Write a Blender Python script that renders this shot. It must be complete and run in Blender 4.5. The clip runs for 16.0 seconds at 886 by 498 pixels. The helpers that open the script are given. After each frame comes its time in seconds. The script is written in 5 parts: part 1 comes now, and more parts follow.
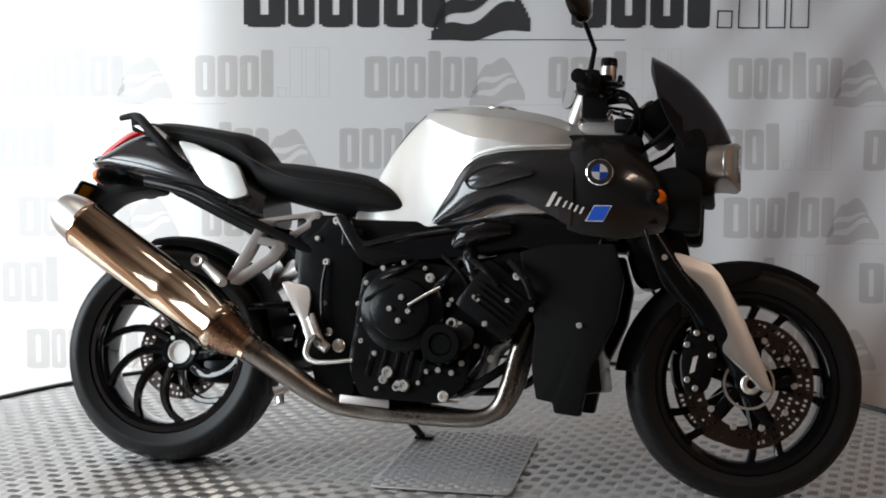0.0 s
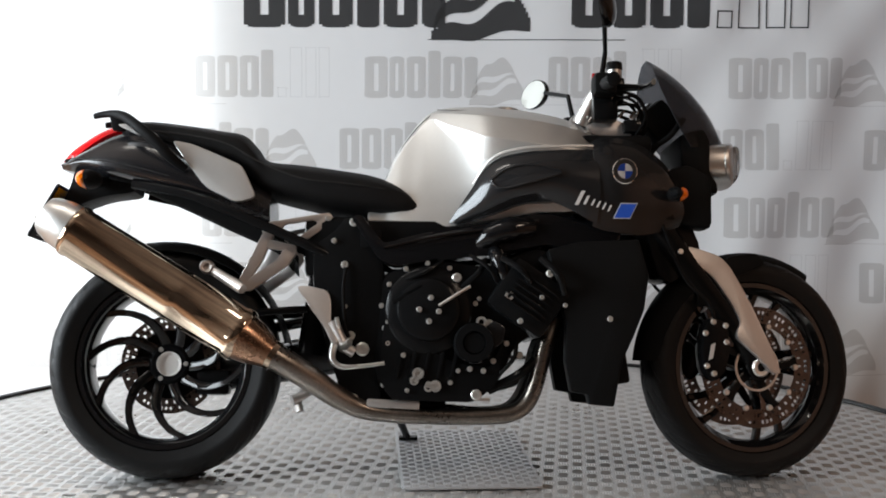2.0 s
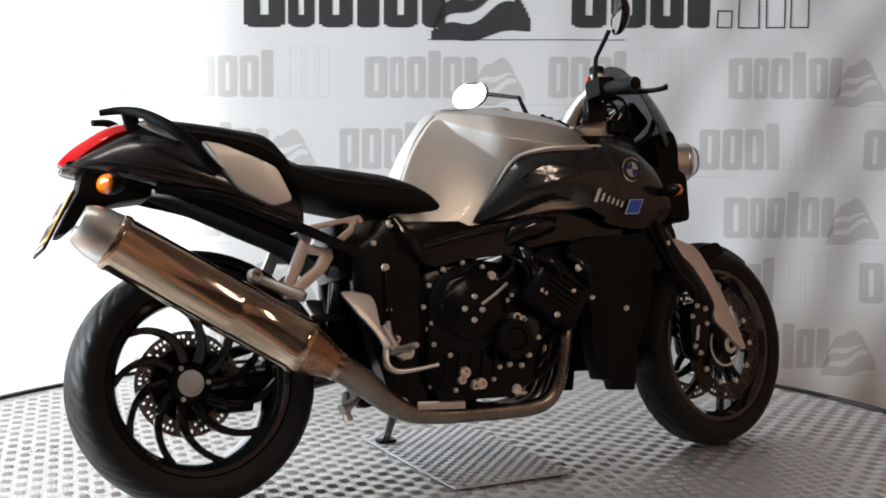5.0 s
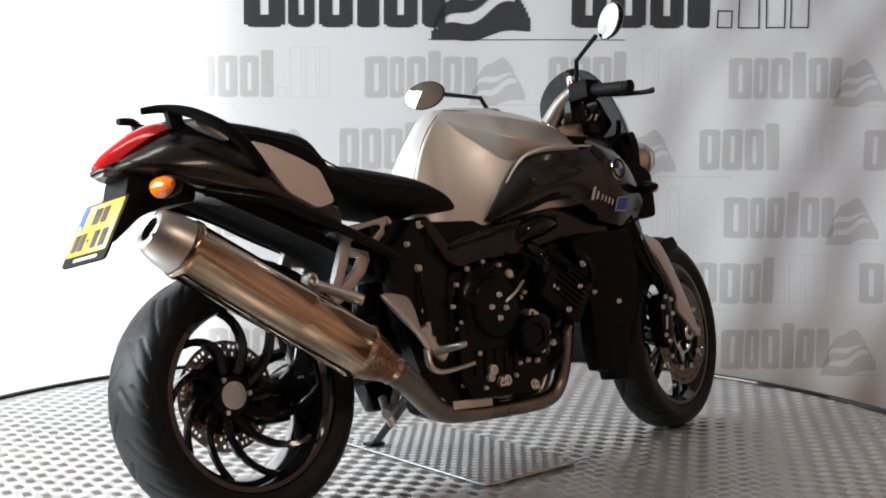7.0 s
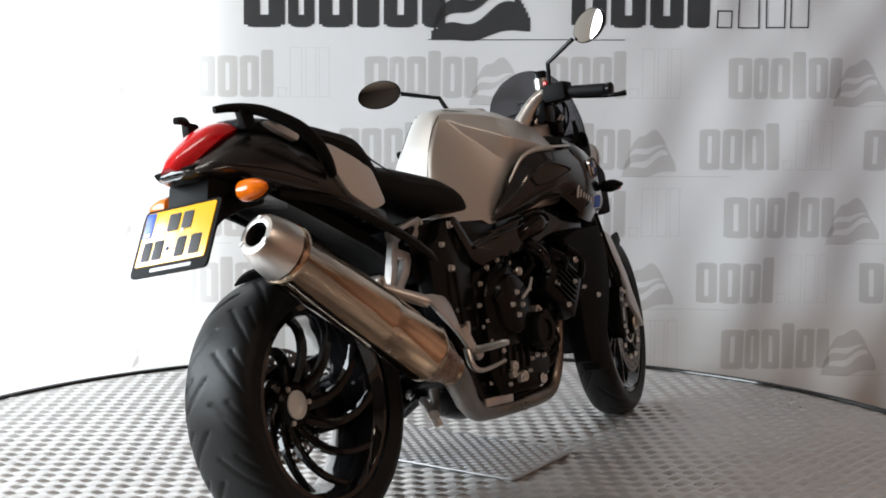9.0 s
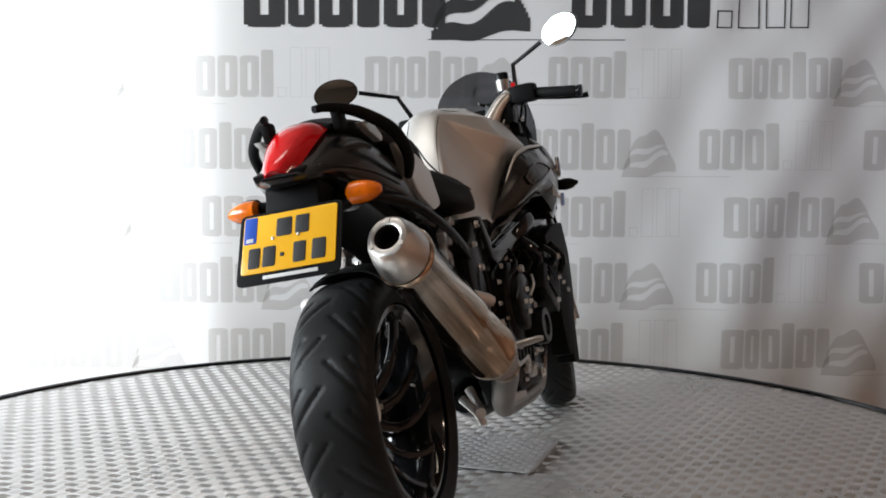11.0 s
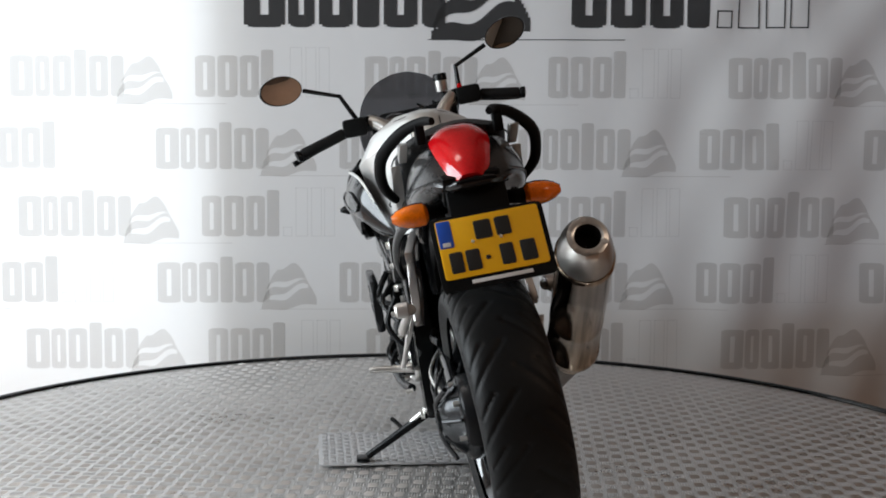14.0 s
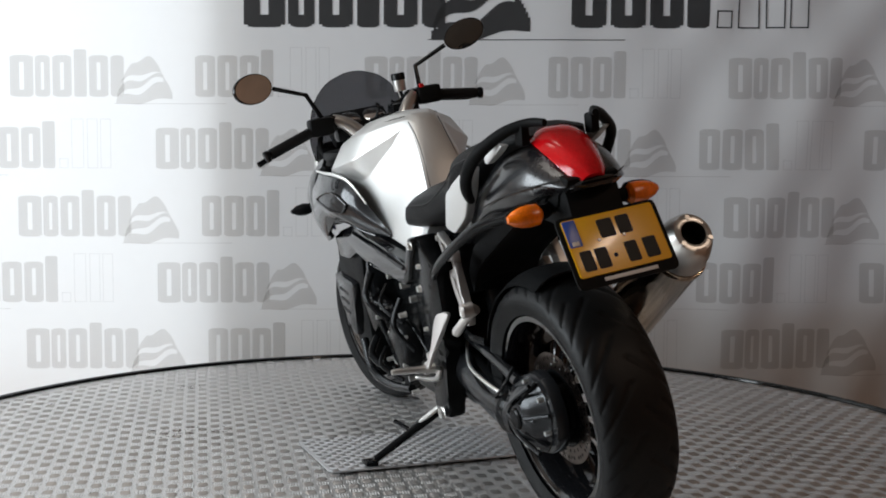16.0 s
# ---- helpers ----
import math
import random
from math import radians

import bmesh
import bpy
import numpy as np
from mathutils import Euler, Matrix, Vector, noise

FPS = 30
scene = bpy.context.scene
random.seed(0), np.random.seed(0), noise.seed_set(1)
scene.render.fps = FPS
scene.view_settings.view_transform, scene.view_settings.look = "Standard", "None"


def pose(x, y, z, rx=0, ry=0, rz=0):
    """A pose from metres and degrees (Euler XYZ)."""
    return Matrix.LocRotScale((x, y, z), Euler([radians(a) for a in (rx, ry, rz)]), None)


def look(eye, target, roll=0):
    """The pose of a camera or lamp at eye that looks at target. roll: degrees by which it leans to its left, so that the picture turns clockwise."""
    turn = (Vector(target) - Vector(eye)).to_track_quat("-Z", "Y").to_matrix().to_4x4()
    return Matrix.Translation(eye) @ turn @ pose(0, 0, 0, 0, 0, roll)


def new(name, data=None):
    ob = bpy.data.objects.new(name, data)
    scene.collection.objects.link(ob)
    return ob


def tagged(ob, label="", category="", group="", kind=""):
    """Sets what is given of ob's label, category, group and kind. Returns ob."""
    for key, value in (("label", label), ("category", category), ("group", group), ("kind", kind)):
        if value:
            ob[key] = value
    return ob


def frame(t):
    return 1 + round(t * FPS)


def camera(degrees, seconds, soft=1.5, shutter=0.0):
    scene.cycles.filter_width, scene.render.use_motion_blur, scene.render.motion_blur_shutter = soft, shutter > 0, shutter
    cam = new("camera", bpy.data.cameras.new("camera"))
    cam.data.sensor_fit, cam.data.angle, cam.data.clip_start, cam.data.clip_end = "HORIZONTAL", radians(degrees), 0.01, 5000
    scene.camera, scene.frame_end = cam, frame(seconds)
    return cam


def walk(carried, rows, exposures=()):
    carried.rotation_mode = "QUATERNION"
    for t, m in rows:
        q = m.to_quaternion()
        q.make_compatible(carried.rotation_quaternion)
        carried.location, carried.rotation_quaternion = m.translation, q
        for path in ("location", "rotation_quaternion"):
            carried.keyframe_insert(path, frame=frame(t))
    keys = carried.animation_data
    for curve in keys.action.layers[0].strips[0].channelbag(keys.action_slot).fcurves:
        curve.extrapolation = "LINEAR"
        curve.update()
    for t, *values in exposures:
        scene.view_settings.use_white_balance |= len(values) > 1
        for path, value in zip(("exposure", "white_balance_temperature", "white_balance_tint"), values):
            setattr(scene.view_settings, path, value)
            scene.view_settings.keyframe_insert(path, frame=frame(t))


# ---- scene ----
cam = camera(40.49, 16.0, soft=1.8)
EYE = (0.0, -3.319, 0.8748)
_p, _w = radians(4.966), radians(0.7655)
AIM = (EYE[0] + math.sin(_w) * math.cos(_p), EYE[1] + math.cos(_w) * math.cos(_p), EYE[2] - math.sin(_p))
walk(cam, [(0.0, look(EYE, AIM, 0.4126)), (16.0, look(EYE, AIM, 0.4126))],
     exposures=[(0.0, 0.27), (2.0, 0.55), (4.0, 0.7), (7.0, 0.73), (9.0, 0.67), (12.5, 0.38), (14.0, 0.16), (16.0, -0.06)])

# the turntable's angle in degrees, second by second
TURN = [(0.0, -18.73), (2.0, -3.33), (4.0, 12.14), (6.5, 31.51), (9.0, 50.83), (11.5, 70.02), (14.0, 89.02), (16.0, 104.02)]

# ---- world and light ----
world = bpy.data.worlds.new("world")
scene.world = world
world.use_nodes = True
world.node_tree.nodes["Background"].inputs[0].default_value = (0.75, 0.85, 1.0, 1)
world.node_tree.nodes["Background"].inputs[1].default_value = 0.4


def area(name, loc, target, sx, sy, power, colour):
    d = bpy.data.lights.new(name, "AREA")
    d.shape, d.size, d.size_y, d.energy, d.color = "RECTANGLE", sx, sy, power, colour
    o = new(name, d)
    o.matrix_world = look(loc, target)
    return o


area("window_light_side", (-3.72, -1.0, 1.45), (0, -1.0, 1.45), 3.1, 1.9, 208, (0.86, 0.945, 1.0))
area("window_light_back", (-2.08, 2.0, 0.95), (-2.08, 0, 0.95), 2.3, 2.6, 42, (0.90, 0.96, 1.0))
# weak unseen fill added to brighten the banner's middle and right, not a known window
area("window_light_back_right", (1.25, 2.16, 1.3), (1.25, 0, 1.3), 4.0, 2.2, 0.6, (0.90, 0.96, 1.0))
# unseen overhead fill added to lift the left side, no known fixture
area("ceiling_light_left", (-1.2, -0.6, 3.0), (-1.2, -0.6, 0), 1.2, 0.3, 7, (1.0, 0.95, 0.88))
area("ceiling_light_right", (2.3, -2.9, 3.0), (2.5, -2.9, 0), 1.2, 0.3, 24, (1.0, 0.77, 0.6))


# ---- materials ----
def material(name, colour, rough=0.5, metal=0.0, vary=0.12, scale=40.0, bump=0.0, bump_scale=200.0, coat=0.0, fine=0.05, trans=0.0, ior=1.45, spec=0.5, aniso=0.0):
    m = bpy.data.materials.new(name)
    m.use_nodes = True
    nt = m.node_tree
    b = nt.nodes["Principled BSDF"]
    b.inputs["Metallic"].default_value, b.inputs["IOR"].default_value = metal, ior
    b.inputs["Coat Weight"].default_value, b.inputs["Transmission Weight"].default_value = coat, trans
    b.inputs["Specular IOR Level"].default_value, b.inputs["Anisotropic"].default_value = spec, aniso
    tc = nt.nodes.new("ShaderNodeTexCoord")
    n1 = nt.nodes.new("ShaderNodeTexNoise")
    n1.inputs["Scale"].default_value, n1.inputs["Detail"].default_value = scale * 0.12, 4
    n2 = nt.nodes.new("ShaderNodeTexNoise")
    n2.inputs["Scale"].default_value, n2.inputs["Detail"].default_value = scale * 3, 3
    for n in (n1, n2):
        nt.links.new(tc.outputs["Object"], n.inputs["Vector"])
    add = nt.nodes.new("ShaderNodeMath")
    add.operation = "MULTIPLY_ADD"
    nt.links.new(n2.outputs["Fac"], add.inputs[0])
    add.inputs[1].default_value = 0.4
    nt.links.new(n1.outputs["Fac"], add.inputs[2])
    mr = nt.nodes.new("ShaderNodeMapRange")
    mr.inputs["From Min"].default_value, mr.inputs["From Max"].default_value = 0.4, 1.0
    mr.inputs["To Min"].default_value, mr.inputs["To Max"].default_value = 1 - vary, 1 + vary
    nt.links.new(add.outputs[0], mr.inputs["Value"])
    mul = nt.nodes.new("ShaderNodeMix")
    mul.data_type, mul.blend_type = "RGBA", "MULTIPLY"
    mul.inputs["Factor"].default_value = 1.0
    mul.inputs["A"].default_value = (*colour, 1)
    nt.links.new(mr.outputs["Result"], mul.inputs["B"])
    nt.links.new(mul.outputs["Result"], b.inputs["Base Color"])
    rr = nt.nodes.new("ShaderNodeMapRange")
    rr.inputs["From Min"].default_value, rr.inputs["From Max"].default_value = 0.4, 1.0
    rr.inputs["To Min"].default_value, rr.inputs["To Max"].default_value = max(0.02, rough - fine), min(1, rough + fine)
    nt.links.new(add.outputs[0], rr.inputs["Value"])
    nt.links.new(rr.outputs["Result"], b.inputs["Roughness"])
    if bump:
        n3 = nt.nodes.new("ShaderNodeTexNoise")
        n3.inputs["Scale"].default_value, n3.inputs["Detail"].default_value = bump_scale, 2
        nt.links.new(tc.outputs["Object"], n3.inputs["Vector"])
        bp = nt.nodes.new("ShaderNodeBump")
        bp.inputs["Strength"].default_value, bp.inputs["Distance"].default_value = bump, 0.001
        nt.links.new(n3.outputs["Fac"], bp.inputs["Height"])
        nt.links.new(bp.outputs["Normal"], b.inputs["Normal"])
    return m


SILVER = material("silver_paint", (0.70, 0.70, 0.685), 0.44, 0.8, 0.04, 30, coat=0.15)
GREY_PAINT = material("dark_grey_paint", (0.022, 0.023, 0.025), 0.2, 0.3, 0.08, 30, coat=0.45, spec=0.35)
BLACK_PLASTIC = material("black_plastic", (0.0075, 0.0077, 0.008), 0.5, 0, 0.2, 40, 0.25, 900, spec=0.06)
NOSE_PAINT = material("black_paint", (0.011, 0.011, 0.0125), 0.24, 0.0, 0.12, 30, coat=0.45, spec=0.45)
NOSE_PAINT.node_tree.nodes["Principled BSDF"].inputs["Coat Roughness"].default_value = 0.12
GRAPHITE = material("graphite_cast_metal", (0.020, 0.021, 0.023), 0.2, 0.4, 0.15, 60, 0.2, 400)
SATIN_BLACK = material("satin_black_metal", (0.0072, 0.0075, 0.0080), 0.15, 0, 0.25, 40, 0.35, 200, spec=0.13)
GLOSS_BLACK = material("gloss_black", (0.006, 0.0062, 0.007), 0.09, 0, 0.1, 40, coat=0.3, spec=0.25)
RIM_BLACK = material("glossy_black_wheel_paint", (0.006, 0.0062, 0.007), 0.1, 0, 0.1, 40, coat=0.9, spec=0.5)
SEAT_VINYL = material("black_vinyl", (0.009, 0.009, 0.0095), 0.55, 0, 0.2, 60, 0.6, 1200, spec=0.15)
RUBBER = material("tyre_rubber", (0.009, 0.0092, 0.0096), 0.45, 0, 0.3, 30, 0.4, 700, spec=0.2)
# the tan room's reflected tint is put into this steel's base colour
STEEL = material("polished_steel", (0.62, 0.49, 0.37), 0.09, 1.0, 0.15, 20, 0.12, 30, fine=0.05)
HEATED = material("heat_tinted_steel", (0.25, 0.225, 0.20), 0.34, 1.0, 0.5, 45, fine=0.14)
COPPERED = material("coppery_heat_stained_steel", (0.34, 0.20, 0.13), 0.3, 1.0, 0.35, 40, fine=0.12)
CAP_STEEL = material("brushed_steel", (0.6, 0.59, 0.57), 0.36, 1.0, 0.08, 60)
ALLOY = material("cast_alloy", (0.62, 0.59, 0.57), 0.42, 0.85, 0.08, 60, 0.15, 500)
CHROME = material("chrome", (0.8, 0.8, 0.8), 0.1, 1.0, 0.04, 60)
BOLT = material("zinc_bolt", (0.76, 0.75, 0.72), 0.32, 0.75, 0.15, 300)
# pale, mostly diffuse colour that holds the axle cap's highlight
GLINT_ALLOY = material("machined_pale_alloy", (0.80, 0.79, 0.77), 0.4, 0.2, 0.08, 120)
DISC = material("brake_disc_steel", (0.24, 0.20, 0.18), 0.28, 1.0, 0.15, 80)
RED_LENS = material("red_lens", (0.50, 0.005, 0.008), 0.12, 0, 0.4, 60, 0.25, 120, coat=0.3, spec=0.4)
AMBER = material("amber_lens", (0.85, 0.17, 0.002), 0.13, 0, 0.6, 140, 0.9, 160, coat=0.4, spec=0.45)
SMOKE = material("smoked_screen", (0.16, 0.16, 0.17), 0.04, 0, 0.02, 10, trans=0.9, ior=1.1)
GLASS = material("clear_glass", (0.9, 0.9, 0.9), 0.03, 0, 0.0, 10, trans=0.9, ior=1.3)
MIRROR = material("mirror_glass", (0.56, 0.57, 0.54), 0.015, 1.0, 0.0, 10, fine=0.0)
YELLOW = material("plate_yellow", (0.90, 0.47, 0.01), 0.18, 0, 0.05, 60, coat=0.7)
YELLOW.node_tree.nodes["Principled BSDF"].inputs["Coat Roughness"].default_value = 0.26
BLUE = material("blue_enamel", (0.02, 0.09, 0.5), 0.3, 0, 0.05, 60)
WHITE = material("white_enamel", (0.8, 0.8, 0.8), 0.3, 0, 0.04, 60)
INK = material("black_ink", (0.008, 0.008, 0.008), 0.6, 0, 0.1, 60)
LIGHT_TEXT = material("pale_lettering", (0.65, 0.65, 0.65), 0.4, 0, 0.08, 60)
TREAD = material("aluminium_tread_plate", (0.58, 0.57, 0.56), 0.36, 0.75, 0.16, 12, 0.12, 90, fine=0.1)
TREAD_BAR = material("worn_tread_bars", (0.68, 0.67, 0.66), 0.33, 0.78, 0.14, 20, fine=0.1)
PAD_METAL = material("steel_tread_pad", (0.56, 0.56, 0.57), 0.45, 0.65, 0.12, 30)
WALL_TAN = material("tan_wall_paint", (0.38, 0.225, 0.155), 0.7, 0, 0.15, 6)
WALL_WHITE = material("white_wall_paint", (0.72, 0.71, 0.69), 0.8, 0, 0.06, 6)
DARK_WALL = material("dark_brown_wall", (0.06, 0.042, 0.032), 0.7, 0, 0.2, 6)
CEILING = material("brown_ceiling", (0.23, 0.18, 0.148), 0.85, 0, 0.08, 4)
FLOOR = material("brown_floor", (0.32, 0.19, 0.12), 0.6, 0, 0.2, 6)


def streaked(m, turn, length, across, dark):
    """Adds long streaks along a part's axis, in colour and bump, as painted reflections."""
    nt = m.node_tree
    b = nt.nodes["Principled BSDF"]
    tc = nt.nodes.new("ShaderNodeTexCoord")
    mp = nt.nodes.new("ShaderNodeMapping")
    mp.vector_type = "TEXTURE"
    mp.inputs["Rotation"].default_value = (0, radians(turn), 0)
    mp.inputs["Scale"].default_value = (length, across, across)
    nz = nt.nodes.new("ShaderNodeTexNoise")
    nz.inputs["Scale"].default_value, nz.inputs["Detail"].default_value = 1.0, 5
    nt.links.new(tc.outputs["Object"], mp.inputs["Vector"])
    nt.links.new(mp.outputs["Vector"], nz.inputs["Vector"])
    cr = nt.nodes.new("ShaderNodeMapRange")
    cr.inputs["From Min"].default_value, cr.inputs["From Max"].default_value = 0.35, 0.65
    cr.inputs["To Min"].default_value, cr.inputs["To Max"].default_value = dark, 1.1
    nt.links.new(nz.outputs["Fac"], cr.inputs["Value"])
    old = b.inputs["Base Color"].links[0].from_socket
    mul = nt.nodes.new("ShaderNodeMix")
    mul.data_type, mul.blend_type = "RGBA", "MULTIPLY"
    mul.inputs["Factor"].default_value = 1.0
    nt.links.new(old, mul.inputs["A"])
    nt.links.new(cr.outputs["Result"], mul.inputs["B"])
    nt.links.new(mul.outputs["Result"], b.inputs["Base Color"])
    bp = nt.nodes.new("ShaderNodeBump")
    bp.inputs["Strength"].default_value, bp.inputs["Distance"].default_value = 0.5, 0.0012
    nt.links.new(nz.outputs["Fac"], bp.inputs["Height"])
    nt.links.new(bp.outputs["Normal"], b.inputs["Normal"])
    return m


# dark lengthwise bands in the silencer's colour stand in for streaky room reflections
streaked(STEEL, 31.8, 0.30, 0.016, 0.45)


def cloth_material():
    m = material("white_banner_cloth", (0.74, 0.735, 0.73), 0.8, 0, 0.03, 6, 0.15, 500)
    nt = m.node_tree
    b = nt.nodes["Principled BSDF"]
    out = nt.nodes["Material Output"]
    tr = nt.nodes.new("ShaderNodeBsdfTranslucent")
    tr.inputs["Color"].default_value = (0.8, 0.8, 0.8, 1)
    mix = nt.nodes.new("ShaderNodeMixShader")
    mix.inputs[0].default_value = 0.3
    nt.links.new(b.outputs[0], mix.inputs[1])
    nt.links.new(tr.outputs[0], mix.inputs[2])
    nt.links.new(mix.outputs[0], out.inputs["Surface"])
    return m


CLOTH = cloth_material()


def ink_material(name, tint, cover, colour):
    """Ink that lets the cloth below show through it."""
    m = material(name, colour, 0.75, 0, 0.12, 10)
    nt = m.node_tree
    tr = nt.nodes.new("ShaderNodeBsdfTransparent")
    tr.inputs["Color"].default_value = (*tint, 1)
    mix = nt.nodes.new("ShaderNodeMixShader")
    mix.inputs[0].default_value = cover
    nt.links.new(tr.outputs[0], mix.inputs[1])
    nt.links.new(nt.nodes["Principled BSDF"].outputs[0], mix.inputs[2])
    nt.links.new(mix.outputs[0], nt.nodes["Material Output"].inputs["Surface"])
    return m


PRINT_DARK = ink_material("dark_grey_print", (0.16, 0.155, 0.155), 0.4, (0.06, 0.06, 0.06))
PRINT_PALE = ink_material("pale_grey_print", (0.87, 0.86, 0.85), 0.09, (0.42, 0.41, 0.40))
PRINT_FIGURE = ink_material("mottled_pale_print", (0.90, 0.89, 0.88), 0.10, (0.42, 0.41, 0.40))
PRINT_LINE = ink_material("faint_line_print", (0.94, 0.94, 0.94), 0.04, (0.5, 0.5, 0.5))


# ---- mesh helpers ----
def part(name, bm, mat, parent, label="", smooth=True, sharp=35):
    bmesh.ops.recalc_face_normals(bm, faces=bm.faces[:])
    me = bpy.data.meshes.new(name)
    if smooth:
        lim = radians(sharp)
        for f in bm.faces:
            f.smooth = True
        for e in bm.edges:
            if len(e.link_faces) == 2 and e.calc_face_angle(0) > lim:
                e.smooth = False
    bm.to_mesh(me)
    bm.free()
    me.materials.append(mat)
    o = new(name, me)
    if parent is not None:
        o.parent = parent
    if label:
        tagged(o, label)
    return o


def share(ob, m, parent=None):
    o = new(ob.name.split(".")[0], ob.data)
    o.parent = parent if parent is not None else ob.parent
    o.matrix_local = m
    return o


def spline(pts, n):
    """A smooth curve through the points, n steps a span."""
    P = [Vector(p) for p in pts]
    out = []
    for i in range(len(P) - 1):
        a, b, c, d = P[max(i - 1, 0)], P[i], P[i + 1], P[min(i + 2, len(P) - 1)]
        for k in range(n):
            t = k / n
            out.append(0.5 * (2 * b + (c - a) * t + (2 * a - 5 * b + 4 * c - d) * t * t + (3 * b - a - 3 * c + d) * t ** 3))
    out.append(P[-1])
    return out


def skin(bm, rings, closed=True, caps=True):
    vs = [[bm.verts.new(p) for p in r] for r in rings]
    n = len(vs[0])
    for a, b in zip(vs, vs[1:]):
        for i in range(n if closed else n - 1):
            j = (i + 1) % n
            bm.faces.new((a[i], a[j], b[j], b[i]))
    if caps and closed:
        bm.faces.new(vs[0])
        bm.faces.new(vs[-1])
    return bm


def tube(pts, radius, steps=5, seg=12, squash=1.0, bm=None, smooth=True):
    """A round bar along a smooth path; radius: a number or one for each point."""
    bm = bm or bmesh.new()
    path = spline(pts, steps) if smooth else [Vector(p) for p in pts]
    if isinstance(radius, (int, float)):
        rad = [radius] * len(path)
    else:
        k = steps if smooth else 1
        rad = []
        for a, b in zip(radius, radius[1:]):
            rad += [a + (b - a) * i / k for i in range(k)]
        rad.append(radius[-1])
    rings, up = [], None
    for i, p in enumerate(path):
        d = (path[min(i + 1, len(path) - 1)] - path[max(i - 1, 0)]).normalized()
        if up is None:
            up = Vector((0, 0, 1)) if abs(d.z) < 0.9 else Vector((1, 0, 0))
        s = d.cross(up).normalized()
        up = s.cross(d).normalized()
        rings.append([p + rad[i] * (math.cos(a) * s * squash + math.sin(a) * up) for a in [2 * math.pi * j / seg for j in range(seg)]])
    return skin(bm, rings)


def bevel(bm, w, seg=2, angle=30):
    ed = [e for e in bm.edges if len(e.link_faces) == 2 and e.calc_face_angle(0) > radians(angle)]
    bmesh.ops.bevel(bm, geom=ed, offset=w, segments=seg, profile=0.6, affect="EDGES", clamp_overlap=True)
    return bm


def box(sx, sy, sz, at=(0, 0, 0), w=0.004, turn=None, bm=None):
    b2 = bmesh.new()
    bmesh.ops.create_cube(b2, size=1, matrix=Matrix.Diagonal((sx, sy, sz, 1)))
    if w:
        bevel(b2, w)
    m = Matrix.Translation(at) @ (turn or Matrix.Identity(4))
    bmesh.ops.transform(b2, matrix=m, verts=b2.verts)
    return b2 if bm is None else joined(bm, b2)


def joined(bm, b2):
    me = bpy.data.meshes.new("tmp")
    b2.to_mesh(me)
    b2.free()
    bm.from_mesh(me)
    bpy.data.meshes.remove(me)
    return bm


def plate(outline, y0, y1, w=0.003, rounding=0):
    """A slab with an outline in x and z, from y0 to y1."""
    if rounding:
        n = len(outline)
        pts = []
        for i in range(n):
            a, b, c = Vector(outline[i - 1]), Vector(outline[i]), Vector(outline[(i + 1) % n])
            for f in (0, 0.5, 1):
                r = min(rounding, (a - b).length * 0.45, (c - b).length * 0.45)
                p, q = b + (a - b).normalized() * r, b + (c - b).normalized() * r
                pts.append((1 - f) ** 2 * p + 2 * f * (1 - f) * b + f * f * q)
        outline = pts
    bm = bmesh.new()
    f0 = bm.faces.new([bm.verts.new((p[0], y0, p[1])) for p in outline])
    ex = bmesh.ops.extrude_face_region(bm, geom=[f0])
    for v in [g for g in ex["geom"] if isinstance(g, bmesh.types.BMVert)]:
        v.co.y = y1
    if w:
        bevel(bm, w, 2)
    return bm


def lathe(profile, seg=48, bm=None, at=(0, 0, 0), axis="y", closed=False):
    """Turns a profile of (radius, distance along the axis) into a round body."""
    bm = bm or bmesh.new()
    rings = []
    prof = list(profile) + ([profile[0]] if closed else [])
    for r, d in prof:
        ring = []
        for i in range(seg):
            a = 2 * math.pi * i / seg
            c, s = r * math.cos(a), r * math.sin(a)
            p = {"y": (c, d, s), "x": (d, c, s), "z": (c, s, d)}[axis]
            ring.append(Vector(at) + Vector(p))
        rings.append(ring)
    skin(bm, rings, True, not closed)
    return bm


def flip(bm):
    """Mirrors a mesh to the other side of the machine."""
    for v in bm.verts:
        v.co.y = 2 * middle(v.co.x) - v.co.y
    bmesh.ops.reverse_faces(bm, faces=bm.faces[:])
    return bm


def middle(x):
    """The machine's middle line, a little askew to its own x axis."""
    return 0.0218 * (x + 1.0)


def centred(bm):
    """Moves a mesh built about y = 0 onto the middle line."""
    for v in bm.verts:
        v.co.y += middle(v.co.x)
    return bm


def sheet(rows, thick, w=0):
    """A sheet through rows of points, with thickness."""
    bm = bmesh.new()
    vs = [[bm.verts.new(p) for p in r] for r in rows]
    for a, b in zip(vs, vs[1:]):
        for i in range(len(a) - 1):
            bm.faces.new((a[i], a[i + 1], b[i + 1], b[i]))
    bmesh.ops.recalc_face_normals(bm, faces=bm.faces[:])
    bmesh.ops.solidify(bm, geom=bm.faces[:], thickness=thick)
    if w:
        bevel(bm, w, 2, 60)
    return bm


def smooth_rows(rows, n):
    """Refines rows of points in both ways with smooth curves."""
    a = [spline(r, n) for r in rows]
    cols = [spline([r[i] for r in a], n) for i in range(len(a[0]))]
    return [[c[j] for c in cols] for j in range(len(cols[0]))]


def both(name, make, mat, parent, label=""):
    a = part(name, make(), mat, parent, label)
    b = part(name, flip(make()), mat, parent, label)
    return a, b


